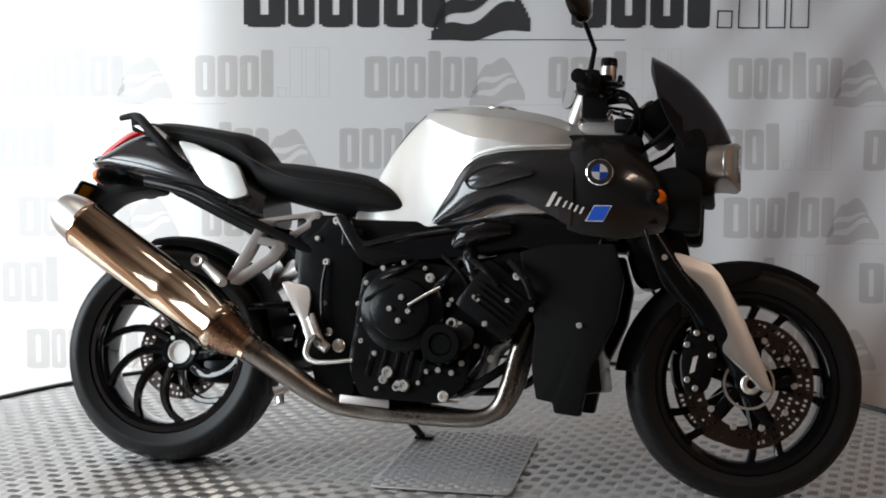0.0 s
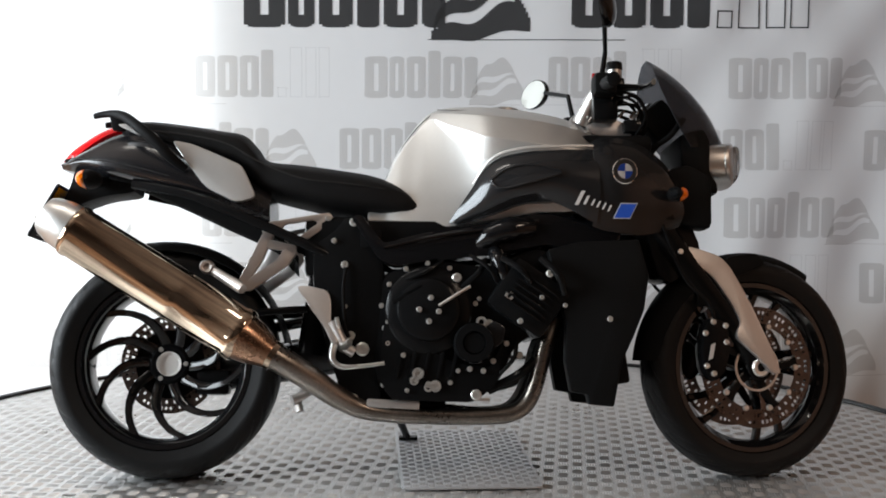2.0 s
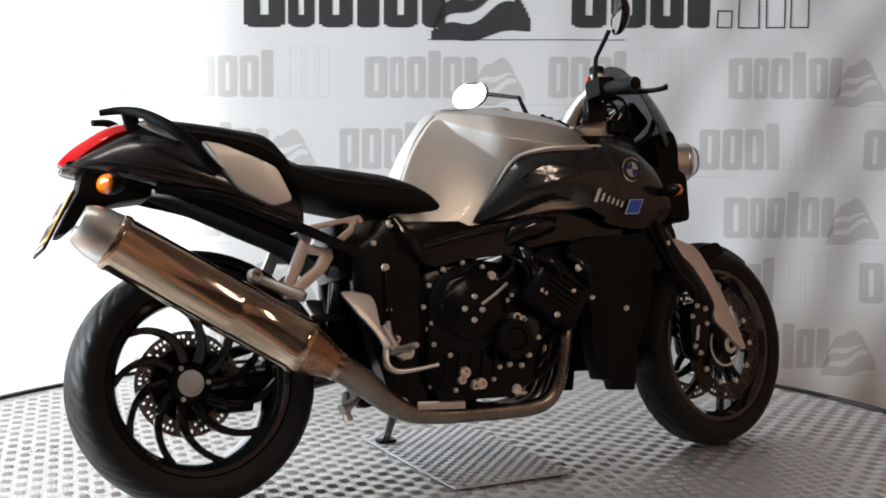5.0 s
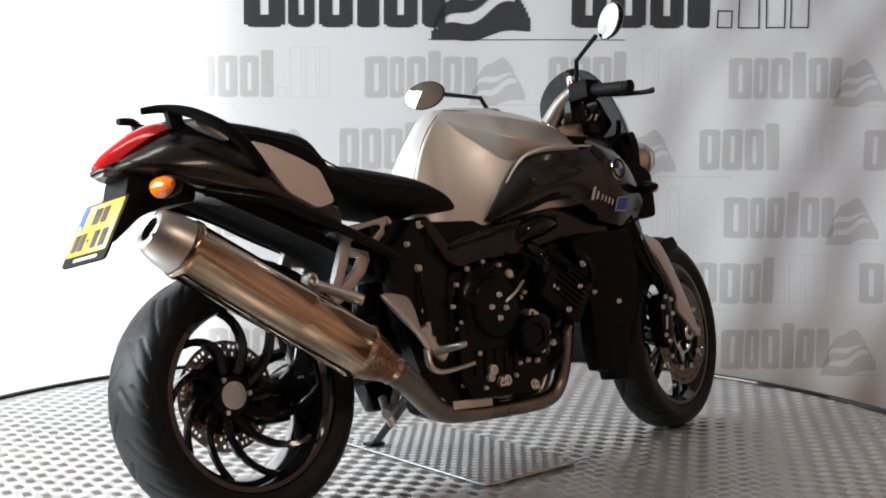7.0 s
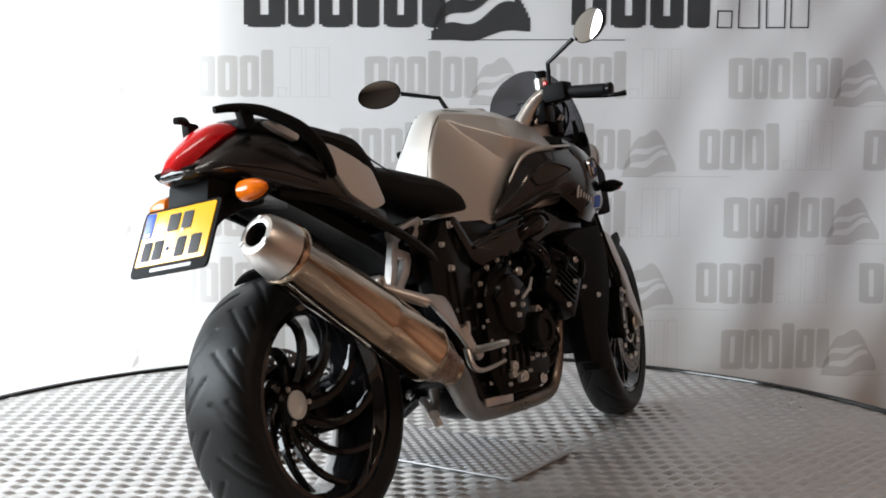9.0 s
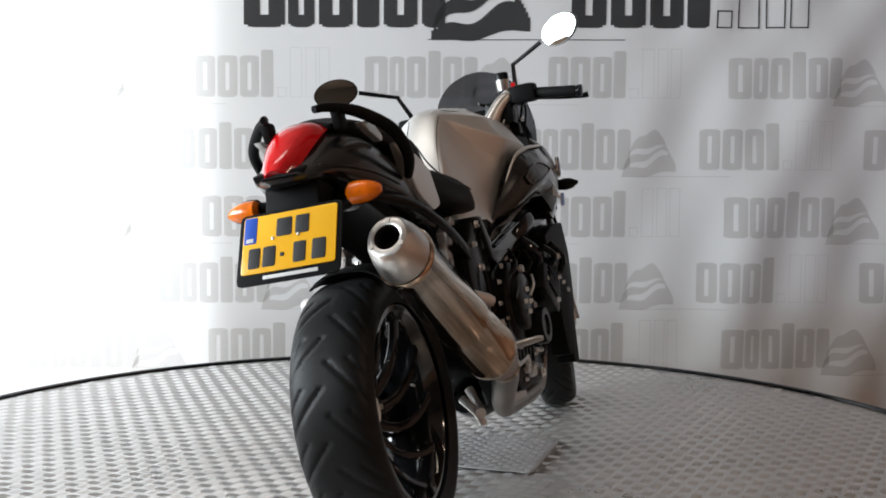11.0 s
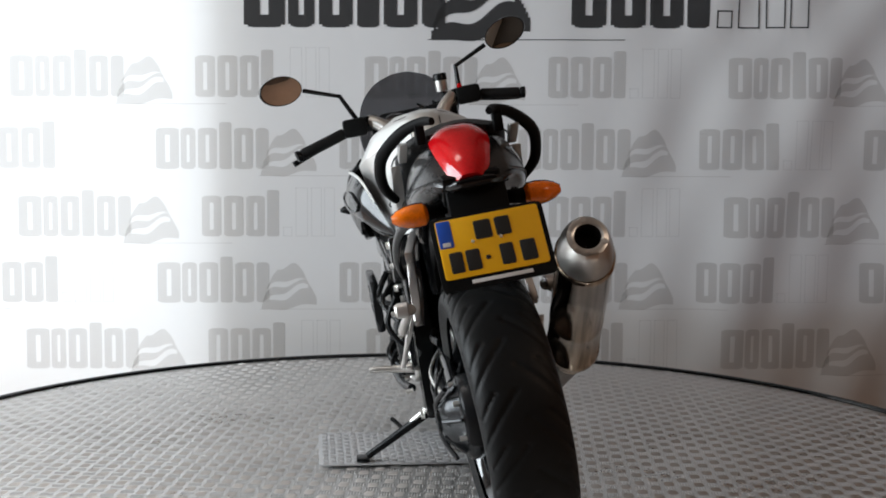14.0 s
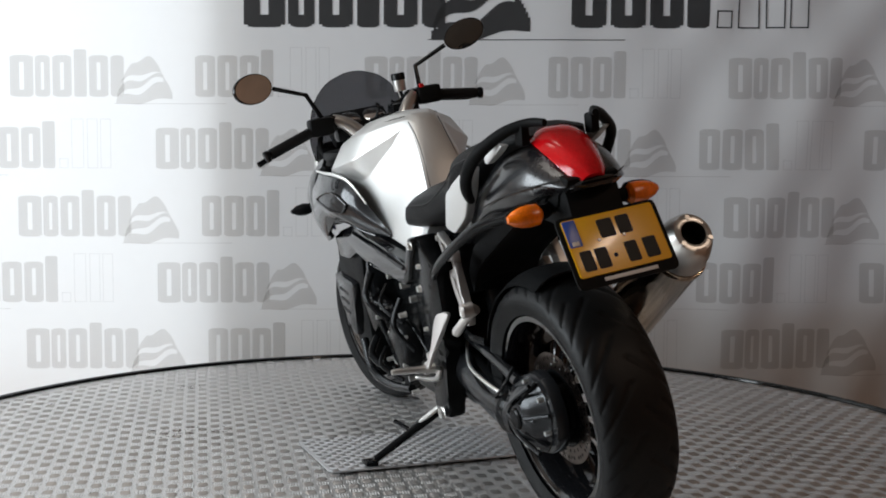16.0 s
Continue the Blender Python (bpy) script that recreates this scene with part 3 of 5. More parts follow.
def mudguard():
    rows = []
    for k in range(26):
        a = radians(177 - 123 * k / 25)
        r = 0.306 + 0.014 * (1 - k / 25) ** 3 + 0.008 * (k / 25) ** 4
        wide = 0.066 * (0.62 + 0.38 * math.sin(math.pi * min(1, 0.12 + k / 25)))
        row = []
        for j in range(11):
            u = -1 + 2 * j / 10
            rr = r - 0.045 * abs(u) ** 3
            row.append((FRONT.x + rr * math.cos(a), FRONT.y + wide * u * 1.05, FRONT.z + rr * math.sin(a)))
        rows.append(row)
    return sheet(rows, 0.004)


part("mudguard", mudguard(), BLACK_PLASTIC, fork, "black plastic front mudguard")
part("fork_bridge", plate([(0.470, 0.650), (0.478, 0.590), (0.500, 0.525), (0.535, 0.500), (0.600, 0.556), (0.625, 0.600), (0.585, 0.690), (0.510, 0.715)], -0.055, 0.055, 0.008, 0.02), SATIN_BLACK, fork, "black cast bridge between the fork legs")
pair("mudguard_stay", lambda: plate([(0.60, 0.53), (0.70, 0.58), (0.77, 0.59), (0.80, 0.56), (0.70, 0.52), (0.65, 0.46), (0.60, 0.44)], -0.078, -0.070, 0.002, 0.01), BLACK_PLASTIC, fork)
pair("brake_hose", lambda: tube([(0.50, -0.08, 0.66), (0.55, -0.10, 0.52), (0.615, -0.10, 0.46), (0.64, -0.095, 0.41)], 0.005), SATIN_BLACK, fork)
part("fork_bridge", box(0.09, 0.19, 0.07, (0.50, 0, 0.70), 0.02), SATIN_BLACK, fork)
part("steering_link", tube([(0.49, -0.02, 0.72), (0.44, 0.0, 0.68), (0.40, 0.02, 0.65)], 0.022, squash=0.7), SATIN_BLACK, fork)

# ---- tank ----
# stations along the tank: the middle of the top, the upper crease, the lower crease and the foot, as (half width, height)
TANK = [(-0.245, ((0, 0.700), (0.060, 0.698), (0.095, 0.690), (0.106, 0.672))),
        (-0.205, ((0, 0.785), (0.066, 0.770), (0.087, 0.708), (0.108, 0.645))),
        (-0.165, ((0, 0.872), (0.058, 0.852), (0.091, 0.740), (0.124, 0.628))),
        (-0.120, ((0, 0.938), (0.052, 0.914), (0.090, 0.774), (0.128, 0.634))),
        (-0.080, ((0, 0.980), (0.052, 0.955), (0.058, 0.940), (0.130, 0.642))),
        (-0.035, ((0, 0.993), (0.093, 0.931), (0.086, 0.908), (0.131, 0.650))),
        (0.015, ((0, 0.995), (0.136, 0.907), (0.120, 0.864), (0.133, 0.658))),
        (0.062, ((0, 0.994), (0.176, 0.884), (0.150, 0.825), (0.138, 0.664))),
        (0.126, ((0, 0.988), (0.188, 0.874), (0.170, 0.828), (0.150, 0.675))),
        (0.200, ((0, 0.980), (0.192, 0.864), (0.184, 0.832), (0.165, 0.685))),
        (0.290, ((0, 0.960), (0.184, 0.854), (0.182, 0.836), (0.165, 0.690))),
        (0.360, ((0, 0.928), (0.160, 0.850), (0.165, 0.830), (0.150, 0.700)))]


def tank_body():
    """A faceted body: flat cheeks behind, a triangular facet on each shoulder, a rounded top."""
    full = []
    for x, (a, b, c, d) in TANK:
        dz = a[1] - b[1]
        half = [a, (b[0] * 0.40, a[1] - dz * 0.07), (b[0] * 0.76, a[1] - dz * 0.40), b, c, (c[0] * 0.5 + d[0] * 0.5 + 0.003, (c[1] + d[1]) / 2), d]
        ring = [Vector((x, y, z)) for y, z in half]
        full.append(ring[::-1] + [Vector((v.x, -v.y, v.z)) for v in ring[1:]])
    rows = [spline([r[i] for r in full], 3) for i in range(len(full[0]))]
    bm = skin(bmesh.new(), [[r[k] for r in rows] for k in range(len(rows[0]))], True, True)
    bmesh.ops.recalc_face_normals(bm, faces=bm.faces[:])
    bevel(bm, 0.008, 3, 16)
    return centred(bm)


tank = part("tank", tank_body(), SILVER, motorcycle, "brushed silver fuel tank with faceted sides", sharp=50)
for side in (-1, 1):
    part("seam", tube([(x, middle(x) + side * y, z) for x, y, z in ((-0.200, 0.055, 0.787), (-0.160, 0.047, 0.868), (-0.120, 0.043, 0.926), (-0.080, 0.044, 0.966))], 0.0011, seg=6), SATIN_BLACK, tank)
    part("seam", tube([(x, middle(x) + side * y, z) for x, y, z in ((-0.06, 0.045, 0.982), (0.04, 0.085, 0.972), (0.14, 0.09, 0.962), (0.22, 0.085, 0.951))], 0.0010, seg=6), SATIN_BLACK, tank)


def panel_rows():
    top = [(-0.032, -0.112, 0.662), (0.020, -0.140, 0.738), (0.075, -0.166, 0.812), (0.15, -0.182, 0.836), (0.24, -0.190, 0.842), (0.345, -0.186, 0.846)]
    m1 = [(-0.024, -0.116, 0.660), (0.026, -0.155, 0.715), (0.08, -0.192, 0.772), (0.155, -0.210, 0.795), (0.245, -0.217, 0.797), (0.35, -0.211, 0.79)]
    m2 = [(-0.015, -0.118, 0.658), (0.032, -0.155, 0.685), (0.085, -0.190, 0.715), (0.158, -0.214, 0.738), (0.248, -0.219, 0.748), (0.352, -0.213, 0.72)]
    bot = [(-0.010, -0.114, 0.655), (0.035, -0.134, 0.664), (0.09, -0.154, 0.680), (0.155, -0.172, 0.702), (0.235, -0.190, 0.705), (0.345, -0.190, 0.65)]
    return smooth_rows([top, m1, m2, bot], 5)


def side_panel():
    return sheet(panel_rows(), 0.012)


sp1, sp2 = both("side_panel", side_panel, GREY_PAINT, motorcycle, "glossy dark grey tank side panel")
PANEL = [p for r in panel_rows() for p in r]


def on_panel(x, z, out):
    """A point on the side panel's face, moved outwards."""
    near = sorted(PANEL, key=lambda p: (p.x - x) ** 2 + (p.z - z) ** 2)[:4]
    w = [1 / (1e-6 + (p.x - x) ** 2 + (p.z - z) ** 2) for p in near]
    return (x, sum(p.y * k for p, k in zip(near, w)) / sum(w) - out, z)


SCOOP = spline([(0.074, 0, 0.762), (0.112, 0, 0.789), (0.171, 0, 0.799), (0.251, 0, 0.779), (0.195, 0, 0.760), (0.131, 0, 0.743), (0.092, 0, 0.741), (0.074, 0, 0.762)], 5)


def scoop_rim():
    return tube([on_panel(p.x, p.z, 0.0055) for p in SCOOP], 0.0032, steps=1, seg=8)


def scoop_well():
    bm = bmesh.new()
    rows = []
    for k in (1.0, 0.8, 0.55, 0.3, 0.02):
        cx, cz = 0.15, 0.770
        rows.append([on_panel(cx + (p.x - cx) * k, cz + (p.z - cz) * k, 0.0045 - 0.003 * (1 - k * k)) for p in SCOOP[:-1]])
    return skin(bm, rows, True, False)


def edge_strip():
    return tube([(0.030, -0.149, 0.758), (0.078, -0.172, 0.822), (0.15, -0.187, 0.845), (0.24, -0.195, 0.851), (0.340, -0.188, 0.855)], [0.0025, 0.0045, 0.0055, 0.0045, 0.003], seg=8, squash=0.7)


def lower_lip():
    return tube([(0.030, -0.138, 0.664), (0.09, -0.160, 0.681), (0.155, -0.178, 0.703), (0.23, -0.195, 0.706)], 0.003, seg=8)


for make, mat, name, label in ((scoop_well, GREY_PAINT, "scoop", ""), (scoop_rim, GREY_PAINT, "scoop_rim", ""), (edge_strip, SILVER, "edge_strip", "bright silver edge strip"), (lower_lip, GREY_PAINT, "lower_lip", "")):
    part(name, make(), mat, sp1, label)
    part(name, flip(make()), mat, sp2, label)


def nose_panel():
    top = [(0.338, -0.168, 0.868), (0.375, -0.15, 0.885), (0.44, -0.142, 0.878), (0.487, -0.138, 0.858), (0.545, -0.13, 0.808), (0.578, -0.125, 0.74)]
    m1 = [(0.338, -0.196, 0.835), (0.375, -0.195, 0.842), (0.43, -0.188, 0.830), (0.48, -0.178, 0.815), (0.54, -0.16, 0.775), (0.580, -0.145, 0.715)]
    m2 = [(0.342, -0.209, 0.775), (0.38, -0.214, 0.770), (0.43, -0.206, 0.762), (0.48, -0.192, 0.752), (0.535, -0.168, 0.725), (0.582, -0.148, 0.69)]
    m3 = [(0.340, -0.203, 0.705), (0.38, -0.203, 0.695), (0.43, -0.194, 0.690), (0.48, -0.178, 0.686), (0.53, -0.158, 0.680), (0.578, -0.14, 0.668)]
    bot = [(0.335, -0.182, 0.645), (0.37, -0.180, 0.634), (0.42, -0.170, 0.628), (0.468, -0.156, 0.626), (0.52, -0.14, 0.636), (0.57, -0.128, 0.65)]
    return sheet(smooth_rows([top, m1, m2, m3, bot], 4), 0.012)


np1, np2 = both("nose_panel", nose_panel, GREY_PAINT, motorcycle, "dark painted nose side panel")


def emblem(parent, side):
    m = Matrix.Translation((0.415, -0.2125 * side, 0.784)) @ Matrix.Rotation(radians(7 * side), 4, "Z") @ Matrix.Rotation(radians(2 * side), 4, "X")
    e = part("emblem", lathe([(0.0, -0.004 * side), (0.031, -0.004 * side), (0.0335, -0.002 * side), (0.0335, 0.003 * side), (0.0, 0.003 * side)], 40), CHROME, parent, "round badge with a dark ring and quarters")
    e.matrix_local = m
    ring = part("ring", lathe([(0.021, -0.0048 * side), (0.0305, -0.0048 * side), (0.0305, -0.003 * side), (0.021, -0.003 * side)], 40, closed=True), INK, e)
    for k in range(4):
        bm = bmesh.new()
        a0 = math.pi / 2 * k
        pts = [(0, -0.0052 * side, 0)] + [(0.0195 * math.cos(a0 + math.pi / 2 * i / 8), -0.0052 * side, 0.0195 * math.sin(a0 + math.pi / 2 * i / 8)) for i in range(9)]
        bm.faces.new([bm.verts.new(p) for p in pts])
        bmesh.ops.solidify(bm, geom=bm.faces[:], thickness=0.001)
        part("quarter", bm, BLUE if k % 2 else WHITE, e)
    # the model mark below, as plain slanted bars
    for x, z, w, h, mt in ((0.300, 0.716, 0.010, 0.040, LIGHT_TEXT), (0.316, 0.709, 0.007, 0.022, LIGHT_TEXT), (0.333, 0.703, 0.005, 0.016, LIGHT_TEXT), (0.347, 0.698, 0.005, 0.016, LIGHT_TEXT), (0.361, 0.693, 0.005, 0.016, LIGHT_TEXT), (0.375, 0.688, 0.005, 0.016, LIGHT_TEXT), (0.416, 0.682, 0.044, 0.040, LIGHT_TEXT), (0.416, 0.682, 0.040, 0.036, BLUE)):
        y = 0.2150 - 0.1 * max(0, x - 0.38) - 0.05 * max(0, 0.72 - z) + (0.0008 if mt is BLUE else 0)
        s = 0.25 * h
        bm = plate([(x - w / 2 - s, z - h / 2), (x + w / 2 - s, z - h / 2), (x + w / 2 + s, z + h / 2), (x - w / 2 + s, z + h / 2)], -y * side - 0.001, -y * side + 0.001, 0)
        part("model_mark", bm, mt, parent)


emblem(np1, 1)
emblem(np2, -1)
part("filler_cap", lathe([(0.0, 1.002), (0.04, 1.002), (0.046, 0.998), (0.046, 0.985), (0.0, 0.985)], 32, at=(0.12, 0, -0.012), axis="z"), CAP_STEEL, tank)

# inner nose, ducts and lamp bracket
part("inner_nose", centred(box(0.26, 0.26, 0.16, (0.43, 0, 0.74), 0.03)), BLACK_PLASTIC, motorcycle)
part("top_cover", centred(box(0.20, 0.30, 0.05, (0.41, 0, 0.875), 0.02)), BLACK_PLASTIC, motorcycle)
both("duct", lambda: plate([(0.535, 0.80), (0.60, 0.82), (0.662, 0.785), (0.660, 0.645), (0.575, 0.655), (0.545, 0.70)], -0.135, -0.05, 0.015, 0.02), BLACK_PLASTIC, motorcycle)

headlamp = empty("headlamp", motorcycle)


def lamp_shell():
    rings = []
    for x, k in ((0.630, 0.6), (0.642, 0.85), (0.66, 0.95), (0.69, 1.0), (0.738, 1.0), (0.742, 1.03), (0.750, 1.03), (0.754, 0.97), (0.756, 0.9)):
        ring = []
        for i in range(40):
            a = 2 * math.pi * i / 40
            c, s = math.cos(a), math.sin(a)
            y = 0.125 * k * math.copysign(abs(c) ** 0.7, c)
            z = 0.838 + 0.057 * k * math.copysign(abs(s) ** 0.7, s) - 0.1 * (0.7 - x) * 0.2
            ring.append((x - 0.03 * (y / 0.125) ** 2, y + 0.036, z))
        rings.append(ring)
    return skin(bmesh.new(), rings)


part("shell", lamp_shell(), CAP_STEEL, headlamp, "brushed silver headlamp shell")
lens = lamp_shell()
bmesh.ops.transform(lens, matrix=Matrix.Translation((0.70, 0.036, 0.842)) @ Matrix.Diagonal((0.1, 0.9, 0.88, 1)) @ Matrix.Translation((-0.66, -0.036, -0.842)) , verts=lens.verts)
bmesh.ops.translate(lens, vec=(0.046, 0, 0), verts=lens.verts)
part("lens", lens, GLASS, headlamp, "clear headlamp lens")
part("lamp_bracket", centred(plate([(0.585, 0.905), (0.655, 0.925), (0.672, 0.885), (0.668, 0.80), (0.690, 0.775), (0.690, 0.745), (0.60, 0.755)], -0.128, 0.128, 0.014, 0.015)), BLACK_PLASTIC, headlamp, "black lamp surround")


def screen():
    c = spline([(0.738, 0, 0.89), (0.698, 0, 0.975), (0.640, 0, 1.05), (0.580, 0, 1.10), (0.520, 0, 1.133)], 6)
    s = spline([(0.615, 0.145, 0.868), (0.568, 0.162, 0.945), (0.530, 0.143, 1.045), (0.522, 0.093, 1.105), (0.520, 0.03, 1.131)], 6)
    rows = []
    for a, b in zip(c, s):
        row = []
        for j in range(17):
            u = -1 + 2 * j / 16
            row.append((a.x + (b.x - a.x) * u * u, b.y * u, a.z + (b.z - a.z) * u * u))
        rows.append(row)
    return centred(sheet(rows, 0.003))


windscreen = part("windscreen", screen(), SMOKE, motorcycle, "small smoked plastic fly screen")
dash = part("instrument_panel", centred(box(0.09, 0.19, 0.09, (0.545, 0, 0.955), 0.02, Matrix.Rotation(radians(-40), 4, "Y"))), BLACK_PLASTIC, motorcycle)
for y in (-0.01, 0.072):
    d = part("dial", lathe([(0.0, 0.006), (0.03, 0.006), (0.036, 0.002), (0.036, -0.004), (0.0, -0.004)], 28, axis="z"), CHROME, dash)
    d.matrix_local = Matrix.Translation((0.50, y, 0.985)) @ Matrix.Rotation(radians(-40), 4, "Y")
both("screen_stay", lambda: tube([(0.50, -0.08, 0.86), (0.56, -0.10, 0.90), (0.60, -0.08, 0.95)], 0.008), BLACK_PLASTIC, motorcycle)

# ---- handlebars ----
handlebar = empty("handlebar", motorcycle)
part("top_yoke", plate([(0.33, 0.93), (0.40, 0.955), (0.47, 0.93), (0.46, 0.90), (0.36, 0.90)], -0.08, 0.10, 0.01, 0.02), ALLOY, handlebar, "silver top yoke")


def bar_side(base, root, end, tip, reach):
    part("riser", tube([base, tuple((Vector(base) + Vector(root)) / 2 + Vector((0, 0, 0.012))), root], [0.026, 0.021, 0.020], squash=0.9), CAP_STEEL, handlebar, "cast silver bar riser")
    r, e = Vector(root), Vector(end)
    d = (e - r).normalized()
    part("bar", tube([r - d * 0.03, e - d * 0.01], 0.011, smooth=False), SATIN_BLACK, handlebar)
    g = part("grip", tube([r + d * 0.085, r + d * 0.09, e - d * 0.025, e - d * 0.02], [0.015, 0.0165, 0.0165, 0.015], smooth=False, seg=16), SEAT_VINYL, handlebar, "ribbed black rubber grip")
    part("bar_end", tube([e - d * 0.018, e - d * 0.012, e - d * 0.002, e], [0.014, 0.018, 0.018, 0.012], smooth=False, seg=16), SATIN_BLACK, handlebar)
    sw = part("switch_block", box(0.06, 0.075, 0.056, tuple(r + d * 0.045), 0.012), BLACK_PLASTIC, handlebar)
    part("lever", tube([tuple(r + d * 0.03 + Vector((0.03, 0, -0.004))), tuple(r + d * 0.10 + Vector((0.045 + reach, 0, -0.010))), tuple(r + d * 0.19 + Vector((0.05 + reach, 0, -0.012))), tip], [0.012, 0.008, 0.007, 0.009], squash=0.7), SATIN_BLACK, handlebar, "black control lever")
    part("lever_mount", box(0.075, 0.05, 0.05, tuple(r + d * 0.015 + Vector((0.02, 0, -0.004))), 0.012), SATIN_BLACK, handlebar)
    return sw


sw = bar_side((0.33, -0.045, 0.945), (0.375, -0.115, 1.028), (0.368, -0.338, 0.995), (0.468, -0.335, 0.988), 0.045)
part("kill_switch", box(0.012, 0.014, 0.014, (0.352, -0.135, 1.052), 0.003), RED_LENS, sw, "red switch")
sw = bar_side((0.32, 0.09, 0.935), (0.352, 0.165, 0.995), (0.30, 0.40, 0.925), (0.347, 0.415, 0.905), 0.005)
part("horn_button", box(0.012, 0.014, 0.012, (0.325, 0.205, 0.965), 0.003), RED_LENS, sw, "red switch")
res = part("brake_reservoir", lathe([(0.0, 1.045), (0.019, 1.045), (0.02, 1.05), (0.02, 1.08), (0.0, 1.08)], 28, at=(0.415, -0.085, 0.0), axis="z"), CAP_STEEL, handlebar, "pale fluid reservoir with a black lid")
part("lid", lathe([(0.0, 1.08), (0.022, 1.08), (0.022, 1.098), (0.02, 1.102), (0.0, 1.102)], 28, at=(0.415, -0.085, 0.0), axis="z"), SATIN_BLACK, res)
part("reservoir_stay", tube([(0.40, -0.10, 1.02), (0.412, -0.088, 1.03), (0.415, -0.085, 1.05)], 0.006), SATIN_BLACK, handlebar)
part("ignition_lock", lathe([(0.0, 0.95), (0.016, 0.95), (0.018, 0.945), (0.018, 0.90), (0.0, 0.90)], 24, at=(0.40, 0.01, 0.01), axis="z"), CHROME, handlebar)
part("bar_clamp", box(0.07, 0.09, 0.075, (0.385, -0.075, 0.975), 0.015), SATIN_BLACK, handlebar)
part("bar_clamp", box(0.07, 0.09, 0.06, (0.375, 0.115, 0.955), 0.015), SATIN_BLACK, handlebar)
part("master_cylinder", tube([(0.43, -0.06, 1.0), (0.42, -0.11, 1.018), (0.415, -0.15, 1.02)], [0.014, 0.016, 0.012], seg=14), SATIN_BLACK, handlebar)
part("connector", box(0.05, 0.04, 0.035, (0.46, -0.09, 0.925), 0.008), SATIN_BLACK, handlebar)
for k in range(4):
    part("cable", tube([(0.40, -0.10 + 0.03 * k, 0.985), (0.455 + 0.01 * k, -0.13 + 0.05 * k, 1.0 - 0.012 * k), (0.49, -0.12 + 0.05 * k, 0.95), (0.46, -0.10 + 0.04 * k, 0.89)], 0.0035 + 0.0006 * k, seg=8), SATIN_BLACK, handlebar)
for x, y, z in ((0.35, -0.05, 0.962), (0.40, -0.118, 0.995), (0.42, -0.12, 0.945), (0.345, -0.085, 0.94), (0.45, -0.115, 0.945)):
    part("clip", tube([(x, y, z), (x + 0.012, y - 0.004, z + 0.016)], 0.0045, smooth=False, seg=8), CHROME, handlebar)
for y in (-0.05, 0.0, 0.05):
    part("cable", tube([(0.41, y - 0.05, 1.02), (0.47, y - 0.07, 1.0), (0.50, y - 0.04, 0.94), (0.47, y, 0.86)], 0.0045, seg=8), SATIN_BLACK, handlebar)


def mirror_side(name, base, kink, joint, centre, wide, tall, yaw, tilt):
    st = part(name, tube([base, tuple(Vector(base).lerp(Vector(kink), 0.9)), kink, tuple(Vector(kink).lerp(Vector(joint), 0.12)), joint], [0.008, 0.0065, 0.0065, 0.006, 0.007], steps=3, seg=10), SATIN_BLACK, motorcycle, "round black rear view mirror on a thin stem")
    bm = bmesh.new()
    rings = []
    for d, k in ((0.0, 0.985), (0.002, 1.0), (0.010, 0.985), (0.020, 0.86), (0.028, 0.6), (0.032, 0.25)):
        rings.append([(d, wide / 2 * k * math.cos(a), tall / 2 * k * math.sin(a)) for a in [2 * math.pi * i / 40 for i in range(40)]])
    skin(bm, rings)
    m = Matrix.Translation(centre) @ Matrix.Rotation(radians(yaw), 4, "Z") @ Matrix.Rotation(radians(tilt), 4, "X")
    sh = part("mirror_shell", bm, GLOSS_BLACK, st)
    sh.matrix_local = m
    bm = bmesh.new()
    skin(bm, [[(-0.0015 - 0.0025 * (1 - k * k), wide / 2 * 0.94 * k * math.cos(a), tall / 2 * 0.93 * k * math.sin(a)) for a in [2 * math.pi * i / 40 for i in range(40)]] for k in (1.0, 0.75, 0.5, 0.25, 0.05)], True, True)
    gl = part("mirror_glass", bm, MIRROR, st, "mirror glass")
    gl.matrix_local = m
    return st


mirror_side("mirror", (0.370, -0.135, 1.035), (0.382, -0.137, 1.115), (0.364, -0.238, 1.162), (0.350, -0.303, 1.187), 0.135, 0.088, -19, -18)
mirror_side("mirror", (0.345, 0.19, 0.99), (0.334, 0.236, 1.085), (0.279, 0.340, 1.119), (0.250, 0.404, 1.128), 0.140, 0.088, 27, -4)

# ---- seat ----
SEAT = [(-0.905, 0.938, 0.060, 0.905), (-0.84, 0.945, 0.095, 0.885), (-0.74, 0.935, 0.118, 0.86), (-0.64, 0.920, 0.126, 0.83), (-0.578, 0.908, 0.128, 0.80), (-0.540, 0.870, 0.128, 0.765), (-0.512, 0.838, 0.130, 0.74),
        (-0.42, 0.828, 0.138, 0.715), (-0.32, 0.815, 0.138, 0.695), (-0.23, 0.800, 0.132, 0.684), (-0.150, 0.768, 0.122, 0.678), (-0.108, 0.722, 0.108, 0.682), (-0.098, 0.700, 0.09, 0.690)]


